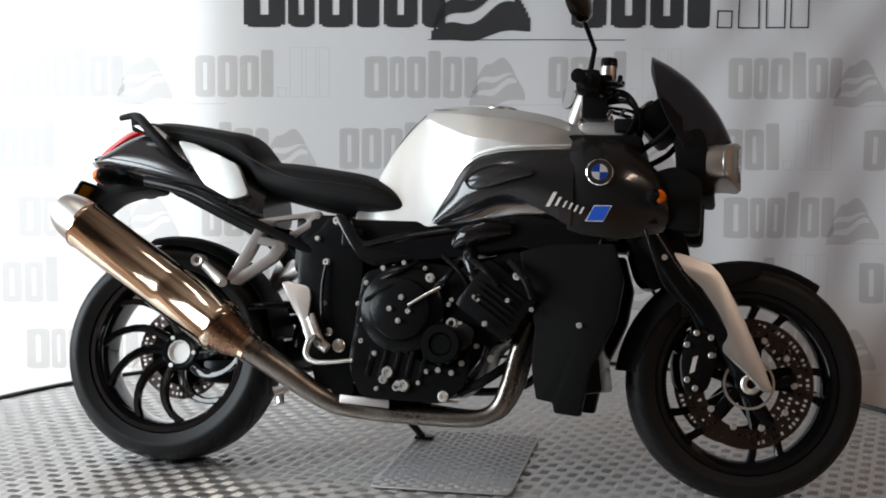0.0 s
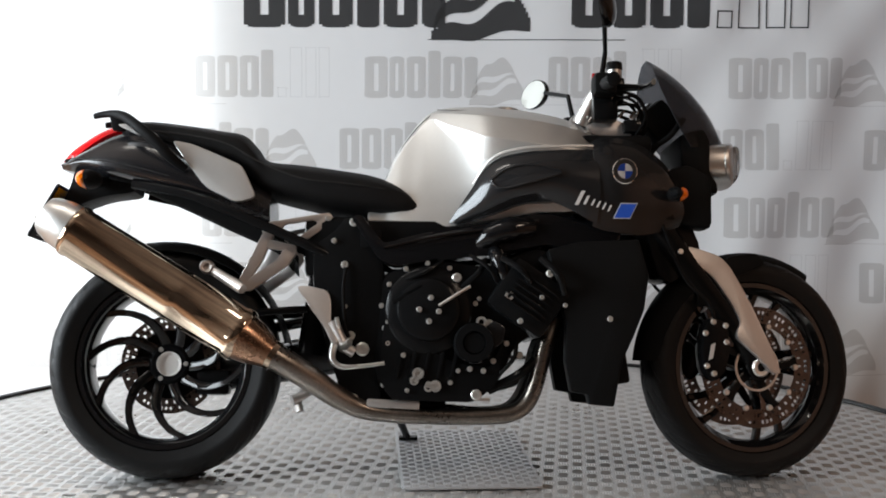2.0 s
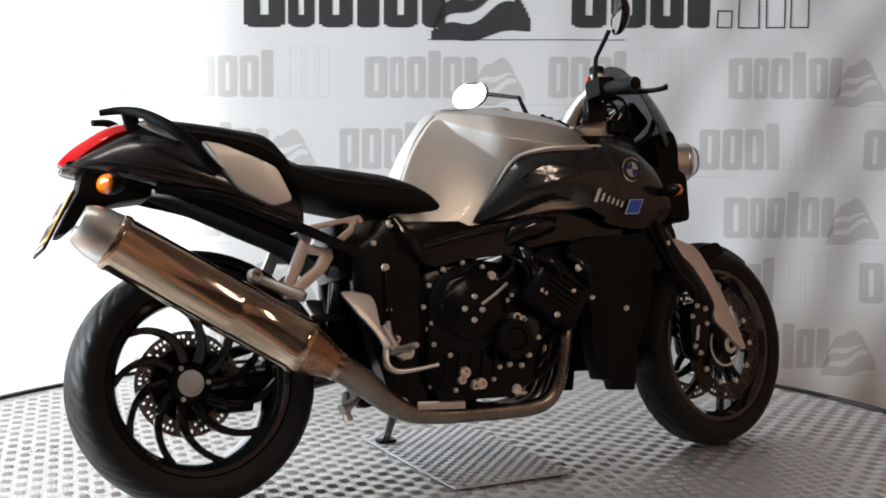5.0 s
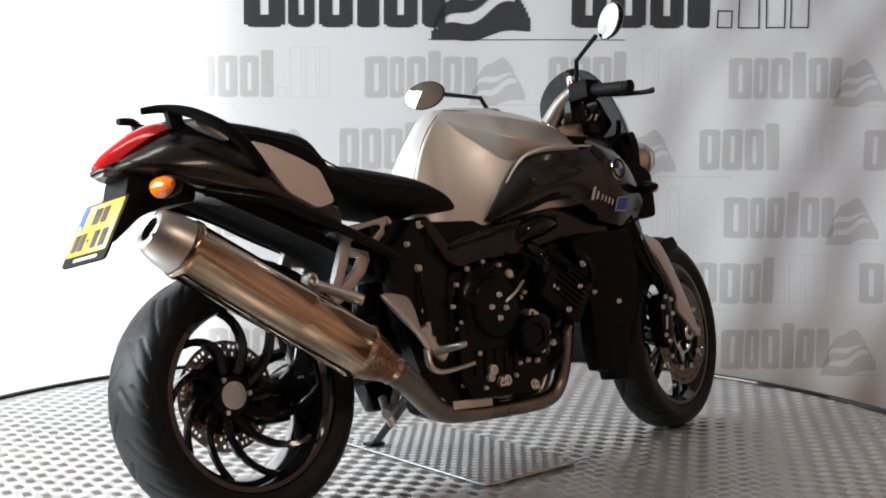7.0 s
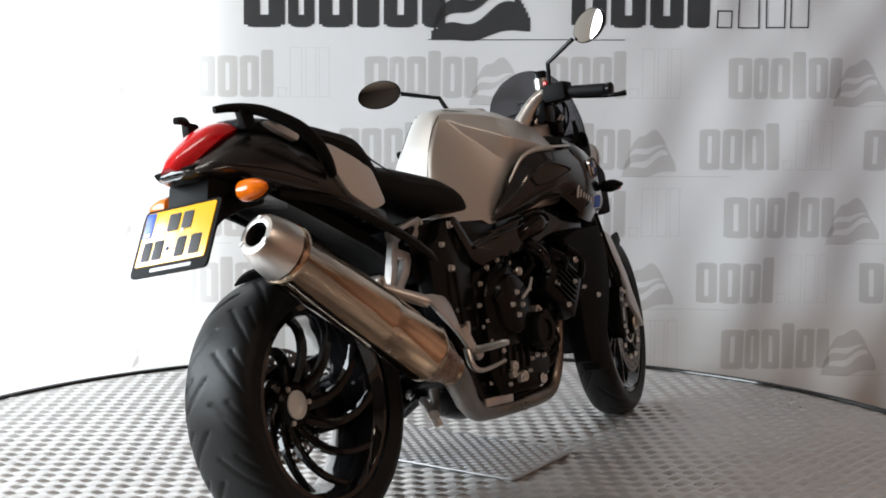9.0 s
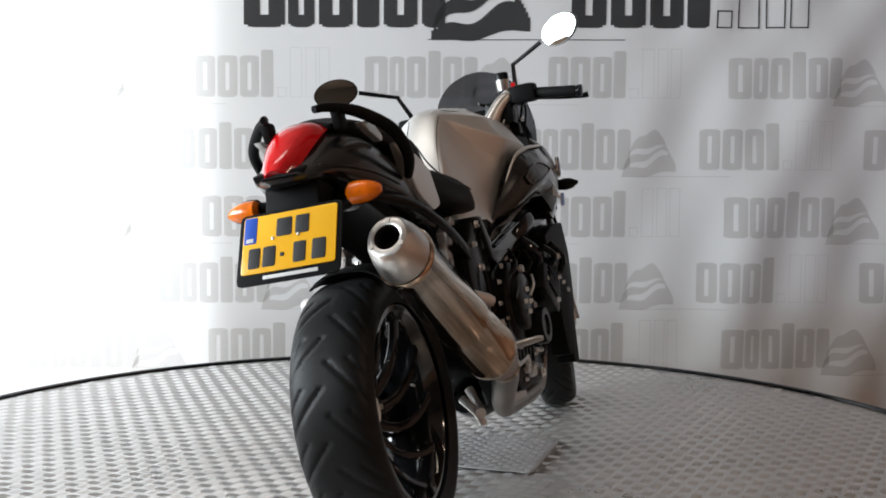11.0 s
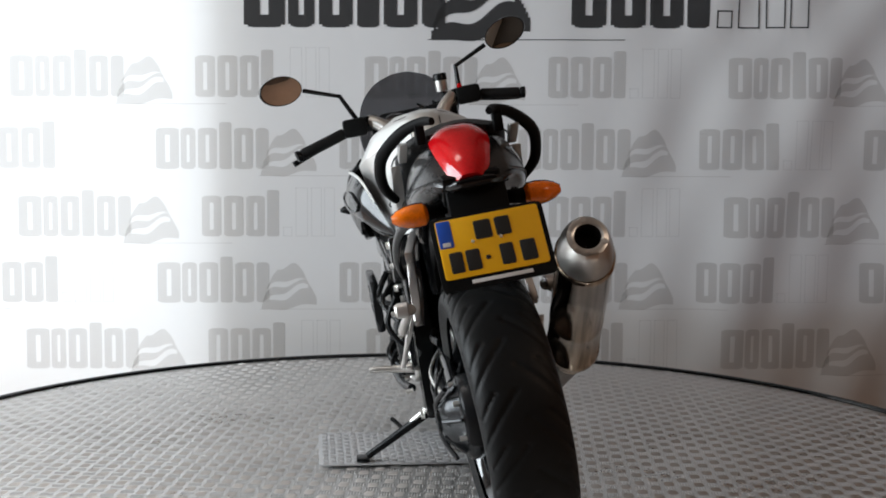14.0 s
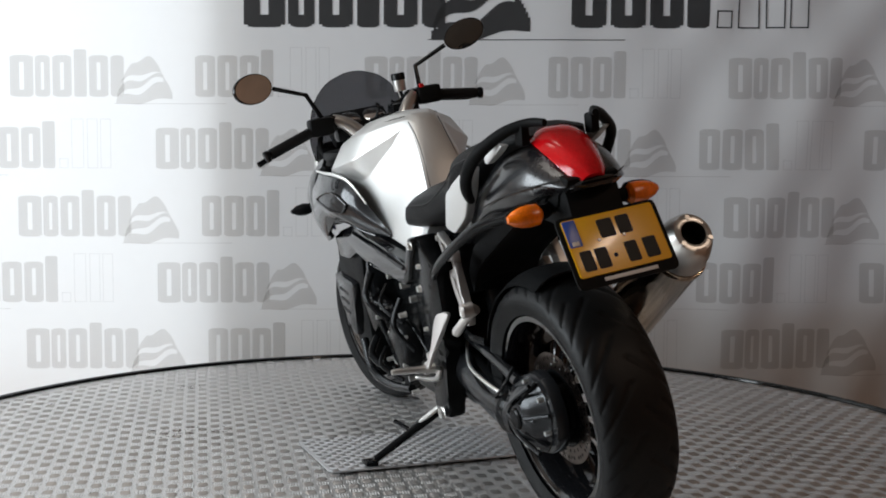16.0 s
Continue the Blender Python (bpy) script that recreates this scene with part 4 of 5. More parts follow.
def seat_body():
    bm = bmesh.new()
    pts = [spline([(x, a, 0) for x, a, b, c in SEAT], 4), spline([(x, b, 0) for x, a, b, c in SEAT], 4), spline([(x, c, 0) for x, a, b, c in SEAT], 4)]
    rings = []
    for p, q, r in zip(*pts):
        zt, hw, zb = p.y, q.y, r.y
        ring = []
        for i in range(28):
            a = 2 * math.pi * i / 28
            c, s = math.cos(a), math.sin(a)
            y = hw * math.copysign(abs(c) ** 0.75, c)
            z = (zt + zb) / 2 + (zt - zb) / 2 * math.copysign(abs(s) ** 0.6, s)
            if s > 0:
                z -= 0.02 * (y / hw) ** 2 * s
            ring.append((p.x, y, z))
        rings.append(ring)
    return centred(skin(bm, rings))


part("seat", seat_body(), SEAT_VINYL, motorcycle, "black vinyl two level seat", sharp=60)

# ---- tail ----
TAIL = [(-1.064, 0.830, 0.040, 0.812), (-1.036, 0.843, 0.068, 0.804), (-0.99, 0.868, 0.090, 0.801), (-0.92, 0.903, 0.112, 0.782), (-0.83, 0.915, 0.126, 0.762), (-0.73, 0.880, 0.130, 0.738), (-0.62, 0.83, 0.124, 0.70), (-0.50, 0.77, 0.110, 0.655)]


def tail_body():
    bm = bmesh.new()
    pts = [spline([(x, v[i], 0) for x, *v in TAIL], 5) for i in range(3)]
    rings = []
    for p, q, r in zip(*pts):
        zt, hw, zb = p.y, q.y, r.y
        half = [(0.0, zt, 0), (hw * 0.45, zt - 0.003, 0), (hw * 0.80, zt - (zt - zb) * 0.25, 0), (hw, zt - (zt - zb) * 0.60, 0), (hw * 0.95, zb + 0.012, 0), (hw * 0.6, zb, 0), (0, zb, 0)]
        half = spline(half, 4)
        rings.append([(p.x, v.x, v.y) for v in half] + [(p.x, -v.x, v.y) for v in half[-2:0:-1]])
    return skin(bm, rings)


tail = part("tail_fairing", tail_body(), NOSE_PAINT, motorcycle, "black painted tail fairing", sharp=50)


def tail_lamp():
    rows = []
    prof = spline([(-1.070, 0.032, 0.838), (-1.052, 0.042, 0.860), (-1.022, 0.051, 0.884), (-0.972, 0.061, 0.916), (-0.925, 0.060, 0.934), (-0.878, 0.050, 0.936)], 4)
    for p in prof:
        rows.append([(p.x + 0.018 * abs(u) ** 2.5, 0.010 + p.y * u, p.z - 0.022 * abs(u) ** 3) for u in [-1 + j / 6 for j in range(13)]])
    return sheet(rows, 0.012)


part("tail_lamp", tail_lamp(), RED_LENS, motorcycle, "large red tail lamp lens")
part("tail_end", plate([(-1.060, 0.834), (-1.02, 0.842), (-0.95, 0.83), (-0.93, 0.772), (-0.985, 0.774), (-0.998, 0.802), (-1.040, 0.814)], -0.050, 0.066, 0.010, 0.010), BLACK_PLASTIC, motorcycle, "black rear face under the tail lamp")
part("tail_lamp_holder", box(0.07, 0.07, 0.04, (-0.975, 0.008, 0.866), 0.015), BLACK_PLASTIC, motorcycle)


def tail_inlay():
    return plate([(-0.755, 0.872), (-0.70, 0.862), (-0.631, 0.832), (-0.570, 0.806), (-0.532, 0.722), (-0.585, 0.708), (-0.664, 0.748), (-0.715, 0.815)], -0.142, -0.118, 0.006, 0.014)


both("tail_inlay", tail_inlay, SILVER, motorcycle, "silver tail side panel")
both("rail_inlay", lambda: plate([(-0.90, 0.915), (-0.84, 0.918), (-0.79, 0.885), (-0.80, 0.872), (-0.86, 0.895)], -0.125, -0.108, 0.004, 0.008), SILVER, motorcycle, "small silver panel below the grab rail")


def grab_rail():
    return tube([(-0.975, -0.058, 0.950), (-0.93, -0.075, 0.953), (-0.885, -0.115, 0.938), (-0.835, -0.158, 0.900), (-0.79, -0.168, 0.862), (-0.755, -0.162, 0.825), (-0.715, -0.140, 0.795)], [0.008, 0.010, 0.013, 0.0145, 0.0145, 0.014, 0.011], steps=5, seg=14, squash=0.85)


both("grab_rail", grab_rail, BLACK_PLASTIC, motorcycle, "black curved passenger grab rail")
both("grab_rail_foot", lambda: plate([(-0.93, 0.952), (-0.89, 0.948), (-0.885, 0.905), (-0.92, 0.905)], -0.09, -0.07, 0.005, 0.008), BLACK_PLASTIC, motorcycle)

# under the tail: inner guard, subframe, plate carrier
both("subframe_tube", lambda: tube([(-0.86, -0.10, 0.762), (-0.72, -0.135, 0.732), (-0.60, -0.150, 0.684), (-0.48, -0.148, 0.634), (-0.38, -0.135, 0.590), (-0.30, -0.11, 0.55)], 0.013, squash=0.7), SATIN_BLACK, motorcycle, "black subframe tube")


def inner_guard():
    rows = []
    for x, z, hw in ((-0.93, 0.785, 0.065), (-0.86, 0.768, 0.075), (-0.75, 0.722, 0.08), (-0.62, 0.662, 0.085), (-0.50, 0.605, 0.085), (-0.44, 0.54, 0.085)):
        rows.append([(x, hw * u, z - 0.006 + 0.03 * (1 - u * u)) for u in [-1 + j / 4 for j in range(9)]])
    for r in rows:
        r.insert(0, (r[0][0], r[0][1] - 0.004, r[0][2] + 0.03))
        r.append((r[-1][0], r[-1][1] + 0.004, r[-1][2] + 0.055))
    return sheet(smooth_rows(rows, 2), 0.004)


part("inner_mudguard", inner_guard(), BLACK_PLASTIC, motorcycle, "black inner rear mudguard")
part("plate_carrier", plate([(-0.86, 0.80), (-1.02, 0.815), (-1.035, 0.755), (-1.085, 0.66), (-1.068, 0.66), (-1.0, 0.715), (-0.94, 0.735), (-0.86, 0.745)], -0.06, 0.06, 0.008, 0.015), BLACK_PLASTIC, motorcycle, "black number plate carrier")
part("tail_lock", lathe([(0.0, -1.012), (0.010, -1.012), (0.012, -1.008), (0.012, -0.99), (0.0, -0.99)], 20, at=(0.006, 0.010, 0.793), axis="x"), CHROME, motorcycle)

PLATE_IN = Matrix.Translation((-1.080, -0.006, 0.692)) @ Matrix.Rotation(radians(28.5), 4, "Y")
number_plate = empty("number_plate", motorcycle, PLATE_IN)


def rounded(w, h, r, x0, x1, y=0, z=0):
    bm = plate([(-w / 2, -h / 2), (w / 2, -h / 2), (w / 2, h / 2), (-w / 2, h / 2)], x0, x1, 0.001, r)
    bmesh.ops.transform(bm, matrix=Matrix.Translation((0, y, z)) @ Matrix.Rotation(radians(90), 4, "Z"), verts=bm.verts)
    return bm


def on_plate(name, w, h, y, z, depth, mat, r=0.002, label=""):
    bm = rounded(w, h, r, -depth, 0.0, y, z)
    for v in bm.verts:
        v.co.x = -abs(v.co.x) - 0.0
    return part(name, bm, mat, number_plate, label)


on_plate("plate_frame", 0.226, 0.156, 0, -0.004, 0.006, BLACK_PLASTIC, 0.012, "black plastic plate frame")
on_plate("plate_sheet", 0.206, 0.126, 0, 0.004, 0.0085, YELLOW, 0.006, "yellow number plate")
on_plate("blue_band", 0.028, 0.058, 0.087, 0.036, 0.0095, BLUE, 0.003, "blue band")
on_plate("band_bar", 0.016, 0.009, 0.087, 0.014, 0.0101, LIGHT_TEXT, 0.001)
for y, w in ((0.012, 0.034), (-0.028, 0.030)):
    on_plate("plate_bar", w, 0.040, y, 0.034, 0.0098, INK, 0.004, "black bar")
for y, w, h, z in ((0.075, 0.026, 0.044, -0.026), (0.042, 0.028, 0.044, -0.026), (0.013, 0.009, 0.009, -0.026), (-0.025, 0.027, 0.044, -0.026), (-0.067, 0.030, 0.044, -0.026)):
    on_plate("plate_bar", w, h, y, z, 0.0098, INK, 0.004, "black bar")
on_plate("frame_bar", 0.12, 0.008, -0.006, -0.0695, 0.0068, LIGHT_TEXT, 0.001, "small pale bar")
for y in (0.036, -0.02):
    on_plate("plate_screw", 0.006, 0.006, y, 0.012, 0.011, BOLT, 0.0025)


def rear_indicator():
    bm = bmesh.new()
    rings = []
    for y, k in ((0.100, 0.62), (0.108, 0.95), (0.125, 1.0), (0.145, 0.9), (0.162, 0.66), (0.174, 0.3)):
        rings.append([(-0.974 + 0.026 * k * math.cos(a) * (1 if math.cos(a) < 0 else 0.25), -y, 0.769 + 0.024 * k * math.sin(a)) for a in [2 * math.pi * i / 24 for i in range(24)]])
    return skin(bm, rings)


def indicator_shell():
    bm = bmesh.new()
    rings = []
    for y, k in ((0.098, 0.62), (0.108, 1.0), (0.125, 1.05), (0.145, 0.95), (0.162, 0.7), (0.175, 0.34)):
        rings.append([(-0.970 + 0.034 * k * math.cos(a) * (1 if math.cos(a) > 0 else 0.06), -y, 0.769 + 0.0245 * k * math.sin(a)) for a in [2 * math.pi * i / 24 for i in range(24)]])
    return skin(bm, rings)


ri = both("rear_indicator", indicator_shell, BLACK_PLASTIC, motorcycle, "rear indicator with an amber lens")
part("lens", rear_indicator(), AMBER, ri[0], "amber lens")
part("lens", flip(rear_indicator()), AMBER, ri[1], "amber lens")
both("indicator_stalk", lambda: tube([(-0.93, -0.05, 0.775), (-0.965, -0.08, 0.77), (-0.968, -0.106, 0.769)], [0.014, 0.014, 0.018], squash=0.8), BLACK_PLASTIC, motorcycle)


def front_indicator():
    bm = bmesh.new()
    rings = []
    for y, k in ((0.135, 0.3), (0.16, 0.35), (0.175, 0.8), (0.195, 1.0), (0.215, 0.85), (0.238, 0.25)):
        rings.append([(0.550 + 0.024 * k * math.cos(a), -y, 0.728 + 0.02 * k * math.sin(a)) for a in [2 * math.pi * i / 20 for i in range(20)]])
    return skin(bm, rings)


f1, f2 = both("front_indicator", front_indicator, SATIN_BLACK, motorcycle, "black front indicator")
part("lens", lathe([(0.0, -0.226), (0.009, -0.225), (0.015, -0.218), (0.017, -0.195), (0.0, -0.195)], 18, at=(0.562, 0, 0.727)), AMBER, f1)
part("lens", flip(lathe([(0.0, -0.226), (0.009, -0.225), (0.015, -0.218), (0.017, -0.195), (0.0, -0.195)], 18, at=(0.562, 0, 0.727))), AMBER, f2)

# ---- engine and frame ----
engine = part("engine_block", plate([(-0.20, 0.53), (-0.05, 0.565), (0.06, 0.545), (0.20, 0.60), (0.27, 0.56), (0.245, 0.40), (0.14, 0.34), (0.10, 0.25), (0.04, 0.205), (-0.19, 0.205), (-0.235, 0.27), (-0.225, 0.45)], -0.135, 0.135, 0.02, 0.02), SATIN_BLACK, motorcycle, "black engine block with bolted covers")
part("clutch_cover", lathe([(0.0, -0.182), (0.07, -0.182), (0.078, -0.178), (0.082, -0.165), (0.106, -0.160), (0.112, -0.154), (0.114, -0.13), (0.0, -0.13)], 48, at=(-0.085, 0, 0.43)), SATIN_BLACK, engine, "round black clutch cover")
part("pump_cover", lathe([(0.0, -0.190), (0.026, -0.190), (0.028, -0.186), (0.030, -0.196), (0.048, -0.196), (0.052, -0.188), (0.054, -0.13), (0.0, -0.13)], 40, at=(0.030, 0, 0.345)), SATIN_BLACK, engine, "round black pump cover")
part("generator_cover", flip(lathe([(0.0, -0.168), (0.055, -0.168), (0.066, -0.162), (0.074, -0.15), (0.076, -0.12), (0.0, -0.12)], 40, at=(-0.06, 0, 0.36))), SATIN_BLACK, engine)
duct = part("duct_cover", flip(plate([(0.12, 0.53), (0.30, 0.55), (0.29, 0.46), (0.22, 0.37), (0.17, 0.36), (0.15, 0.43)], -0.205, -0.18, 0.01, 0.02)), GRAPHITE, engine, "dark grey ribbed side duct cover")
for k in range(3):
    part("slot", flip(plate([(0.185 + 0.006 * k, 0.495 - 0.03 * k), (0.265, 0.505 - 0.03 * k), (0.263, 0.499 - 0.03 * k), (0.188 + 0.006 * k, 0.487 - 0.03 * k)], -0.2065, -0.2045, 0)), INK, duct)
for x0, z0, x1, z1, rr in ((0.10, 0.55, 0.02, 0.42, 0.009), (0.05, 0.50, -0.05, 0.47, 0.007), (0.16, 0.35, 0.06, 0.26, 0.011), (-0.12, 0.50, -0.17, 0.36, 0.008), (0.09, 0.33, -0.02, 0.25, 0.007), (-0.02, 0.53, -0.11, 0.43, 0.006)):
    part("hose", flip(tube([(x0, -0.15, z0), ((x0 + x1) / 2 + 0.015, -0.185, (z0 + z1) / 2), (x1, -0.15, z1)], rr, seg=10)), SATIN_BLACK, engine)
part("coolant_pipe", flip(tube([(0.26, -0.16, 0.33), (0.18, -0.175, 0.25), (0.06, -0.165, 0.225), (-0.08, -0.15, 0.235)], 0.012, seg=12)), GRAPHITE, engine, "dull metal coolant pipe")
for x, z, r in ((-0.06, 0.42, 6), (-0.01, 0.39, 6), (-0.12, 0.39, 6), (-0.10, 0.31, 6), (-0.02, 0.31, 6), (0.03, 0.46, 7), (0.06, 0.30, 6), (0.10, 0.42, 7), (-0.15, 0.46, 7), (0.0, 0.23, 7), (-0.14, 0.24, 6), (0.13, 0.47, 6)):
    b = part("bolt", flip(bolt_head(r * 0.001, 0.02)), BOLT, engine)
    b.location = (x, 0.145, z)
part("crankcase_side", plate([(-0.20, 0.40), (-0.03, 0.30), (0.07, 0.28), (0.11, 0.36), (0.09, 0.24), (0.03, 0.195), (-0.18, 0.20), (-0.215, 0.26)], -0.155, -0.12, 0.012, 0.015), SATIN_BLACK, engine)
part("cylinder_head", box(0.17, 0.40, 0.15, (0.17, 0, 0.46), 0.02, Matrix.Rotation(radians(35), 4, "Y")), SATIN_BLACK, engine)
fin = part("fin", box(0.11, 0.006, 0.006, (0, 0, 0), 0.002), SATIN_BLACK, engine)
fin.matrix_local = Matrix.Translation((0.15, -0.204, 0.43)) @ Matrix.Rotation(radians(35), 4, "Y")
for k in range(1, 6):
    share(fin, Matrix.Translation((0.15 + 0.009 * k, -0.204, 0.43 + 0.013 * k)) @ Matrix.Rotation(radians(35), 4, "Y"))
BOLTS = [(0.221, -0.212, 0.521, 8), (0.118, -0.196, 0.464, 11), (-0.013, -0.160, 0.513, 10), (0.036, -0.158, 0.214, 11), (-0.08, -0.184, 0.46, 6), (-0.11, -0.184, 0.43, 6), (-0.06, -0.184, 0.425, 6), (-0.085, -0.184, 0.40, 6),
         (-0.135, -0.140, 0.525, 6), (-0.10, -0.140, 0.535, 5), (-0.07, -0.140, 0.53, 6), (0.07, -0.158, 0.395, 9), (0.085, -0.158, 0.385, 6), (-0.19, -0.150, 0.345, 6), (-0.15, -0.158, 0.315, 6), (-0.11, -0.158, 0.27, 9), (-0.12, -0.158, 0.255, 8),
         (-0.07, -0.158, 0.235, 9), (-0.085, -0.158, 0.24, 7), (0.02, -0.158, 0.28, 6), (-0.01, -0.158, 0.275, 5), (0.055, -0.158, 0.275, 6), (0.08, -0.158, 0.30, 6), (0.115, -0.150, 0.345, 6), (0.15, -0.13, 0.315, 8), (0.145, -0.21, 0.40, 6),
         (-0.03, -0.158, 0.245, 5), (-0.14, -0.158, 0.225, 5), (0.26, -0.205, 0.44, 5), (0.20, -0.21, 0.46, 5), (0.045, -0.15, 0.46, 5), (-0.18, -0.135, 0.475, 5), (-0.20, -0.14, 0.24, 6), (-0.19, -0.15, 0.40, 5)]
for k in range(13):
    a = 2 * math.pi * (k + 0.3) / 13
    if not -0.4 < a - 5.6 < 0.6:
        BOLTS.append((-0.085 + 0.122 * math.cos(a), -0.142, 0.43 + 0.122 * math.sin(a), 5.5))
for x, y, z, r in BOLTS:
    b = part("bolt", bolt_head(r * 0.001, 0.007), BOLT, engine)
    b.location = (x, y, z)
for x0, z0, x1, z1, rr, yy in ((0.06, 0.56, 0.00, 0.49, 0.008, 0.155), (0.10, 0.56, 0.17, 0.50, 0.009, 0.20), (0.02, 0.57, 0.09, 0.50, 0.006, 0.175), (-0.05, 0.555, -0.16, 0.50, 0.006, 0.15), (0.20, 0.56, 0.26, 0.47, 0.010, 0.20), (0.19, 0.30, 0.07, 0.225, 0.012, 0.12), (0.14, 0.345, 0.10, 0.27, 0.006, 0.15)):
    part("hose", tube([(x0, -yy, z0), ((x0 + x1) / 2 + 0.012, -yy - 0.02, (z0 + z1) / 2), (x1, -yy, z1)], rr, seg=10), SATIN_BLACK, engine)
for x, z, r0, r1 in ((-0.112, 0.268, 0.008, 0.014), (-0.122, 0.250, 0.006, 0.011), (-0.068, 0.236, 0.008, 0.014), (-0.086, 0.232, 0.005, 0.010), (0.05, 0.40, 0.007, 0.013)):
    part("hose_union", lathe([(r0, -0.168), (r1, -0.168), (r1 * 1.1, -0.160), (r1 * 1.1, -0.14), (r0, -0.14)], 16, at=(x, 0, z), closed=True), BOLT, engine)
for k in range(5):
    part("sump_rib", box(0.012, 0.02, 0.07, (-0.16 + 0.035 * k, -0.150, 0.29), 0.003, Matrix.Rotation(radians(12), 4, "Y")), SATIN_BLACK, engine)
part("cover_rib", box(0.09, 0.008, 0.012, (-0.14, -0.178, 0.47), 0.003, Matrix.Rotation(radians(-30), 4, "Y")), SATIN_BLACK, engine)
part("drain_strip", box(0.075, 0.012, 0.008, (0.035, -0.14, 0.202), 0.002), ALLOY, engine)
part("pump_housing", plate([(0.055, 0.385), (0.085, 0.405), (0.115, 0.385), (0.105, 0.345), (0.075, 0.325)], -0.172, -0.14, 0.008, 0.01), GRAPHITE, engine, "grey pump housing")
part("cover_scoop", plate([(-0.165, 0.455), (-0.125, 0.462), (-0.115, 0.445), (-0.12, 0.415), (-0.16, 0.425)], -0.178, -0.165, 0.006, 0.008), GRAPHITE, engine)
part("clutch_lever", tube([(-0.06, -0.187, 0.44), (-0.02, -0.19, 0.465), (0.02, -0.178, 0.49)], 0.004, seg=8), BOLT, engine)


def spar():
    return plate([(-0.29, 0.672), (-0.262, 0.682), (-0.20, 0.605), (-0.09, 0.632), (0.05, 0.655), (0.21, 0.688), (0.34, 0.66), (0.42, 0.64), (0.40, 0.575), (0.30, 0.575), (0.22, 0.60), (0.10, 0.575), (-0.05, 0.56), (-0.175, 0.54), (-0.215, 0.56)], -0.150, -0.07, 0.024, 0.012)


both("frame_spar", spar, GLOSS_BLACK, motorcycle, "glossy black aluminium frame spar")


# two convex shapes added to carry the window's reflection seen on the glossy spar
part("airbox_cover", tube([(0.035, -0.128, 0.590), (0.075, -0.145, 0.622), (0.13, -0.150, 0.640), (0.19, -0.145, 0.645)], [0.012, 0.030, 0.034, 0.020], steps=6, seg=24), GLOSS_BLACK, motorcycle, "glossy black bulge added on the frame to catch a reflection")
part("intake_boot", tube([(0.085, -0.145, 0.585), (0.095, -0.170, 0.555), (0.108, -0.178, 0.520), (0.115, -0.170, 0.492)], [0.018, 0.022, 0.018, 0.010], steps=6, seg=20), GLOSS_BLACK, motorcycle, "glossy black tube added below the spar to catch a reflection")
part("spar_cover", tube([(-0.185, -0.120, 0.585), (-0.09, -0.147, 0.615), (0.03, -0.149, 0.640)], [0.006, 0.009, 0.006], seg=12), GLOSS_BLACK, motorcycle)


def pivot_plate():
    return plate([(-0.30, 0.68), (-0.255, 0.66), (-0.20, 0.56), (-0.205, 0.40), (-0.225, 0.30), (-0.20, 0.20), (-0.30, 0.185), (-0.325, 0.27), (-0.36, 0.38), (-0.385, 0.50), (-0.385, 0.60), (-0.33, 0.635)], -0.135, -0.085, 0.012, 0.02)


pp = both("pivot_plate", pivot_plate, SATIN_BLACK, motorcycle, "black frame pivot plate")
for x, y, z, r in ((-0.255, -0.137, 0.33, 14), (-0.277, -0.13, 0.204, 13), (-0.280, -0.137, 0.659, 9), (-0.302, -0.137, 0.548, 8), (-0.285, -0.137, 0.365, 9), (-0.30, -0.137, 0.44, 5), (-0.33, -0.137, 0.61, 6)):
    b = part("bolt", bolt_head(r * 0.001, 0.009), BOLT, pp[0])
    b.location = (x, y, z)
    b = part("bolt", flip(bolt_head(r * 0.001, 0.009)), BOLT, pp[1])
    b.location = (x, -y, z)
part("hose", tube([(-0.30, -0.145, 0.54), (-0.305, -0.15, 0.48), (-0.30, -0.15, 0.40), (-0.29, -0.145, 0.36)], 0.005, seg=8), SATIN_BLACK, motorcycle)
part("rear_block", box(0.16, 0.2, 0.16, (-0.33, 0, 0.60), 0.02), SATIN_BLACK, motorcycle)
part("battery_box", box(0.30, 0.22, 0.1, (-0.15, 0, 0.62), 0.02), SATIN_BLACK, motorcycle)


def shroud():
    return plate([(0.22, 0.585), (0.30, 0.605), (0.455, 0.612), (0.480, 0.52), (0.466, 0.43), (0.438, 0.365), (0.408, 0.30), (0.385, 0.184), (0.322, 0.190), (0.318, 0.215), (0.276, 0.222), (0.262, 0.30), (0.266, 0.40), (0.245, 0.48)], -0.185, -0.13, 0.006, 0.006)


sh = [part("radiator_shroud", shroud(), BLACK_PLASTIC, motorcycle, "matt black radiator side shroud")]
left_shroud = flip(shroud())
bmesh.ops.translate(left_shroud, vec=(0, -0.05, 0), verts=left_shroud.verts)
part("radiator_shroud", left_shroud, BLACK_PLASTIC, motorcycle, "matt black radiator side shroud")
b = part("bolt", bolt_head(0.006), BOLT, sh[0])
b.location = (0.377, -0.187, 0.407)
part("radiator", box(0.05, 0.30, 0.36, (0.385, 0, 0.42), 0.01, Matrix.Rotation(radians(-8), 4, "Y")), SATIN_BLACK, motorcycle)

# ---- exhaust ----
exhaust = empty("exhaust", motorcycle)
A0, A1 = Vector((-0.986, -0.199, 0.628)), Vector((-0.548, -0.206, 0.357))
AX = (A1 - A0).normalized()


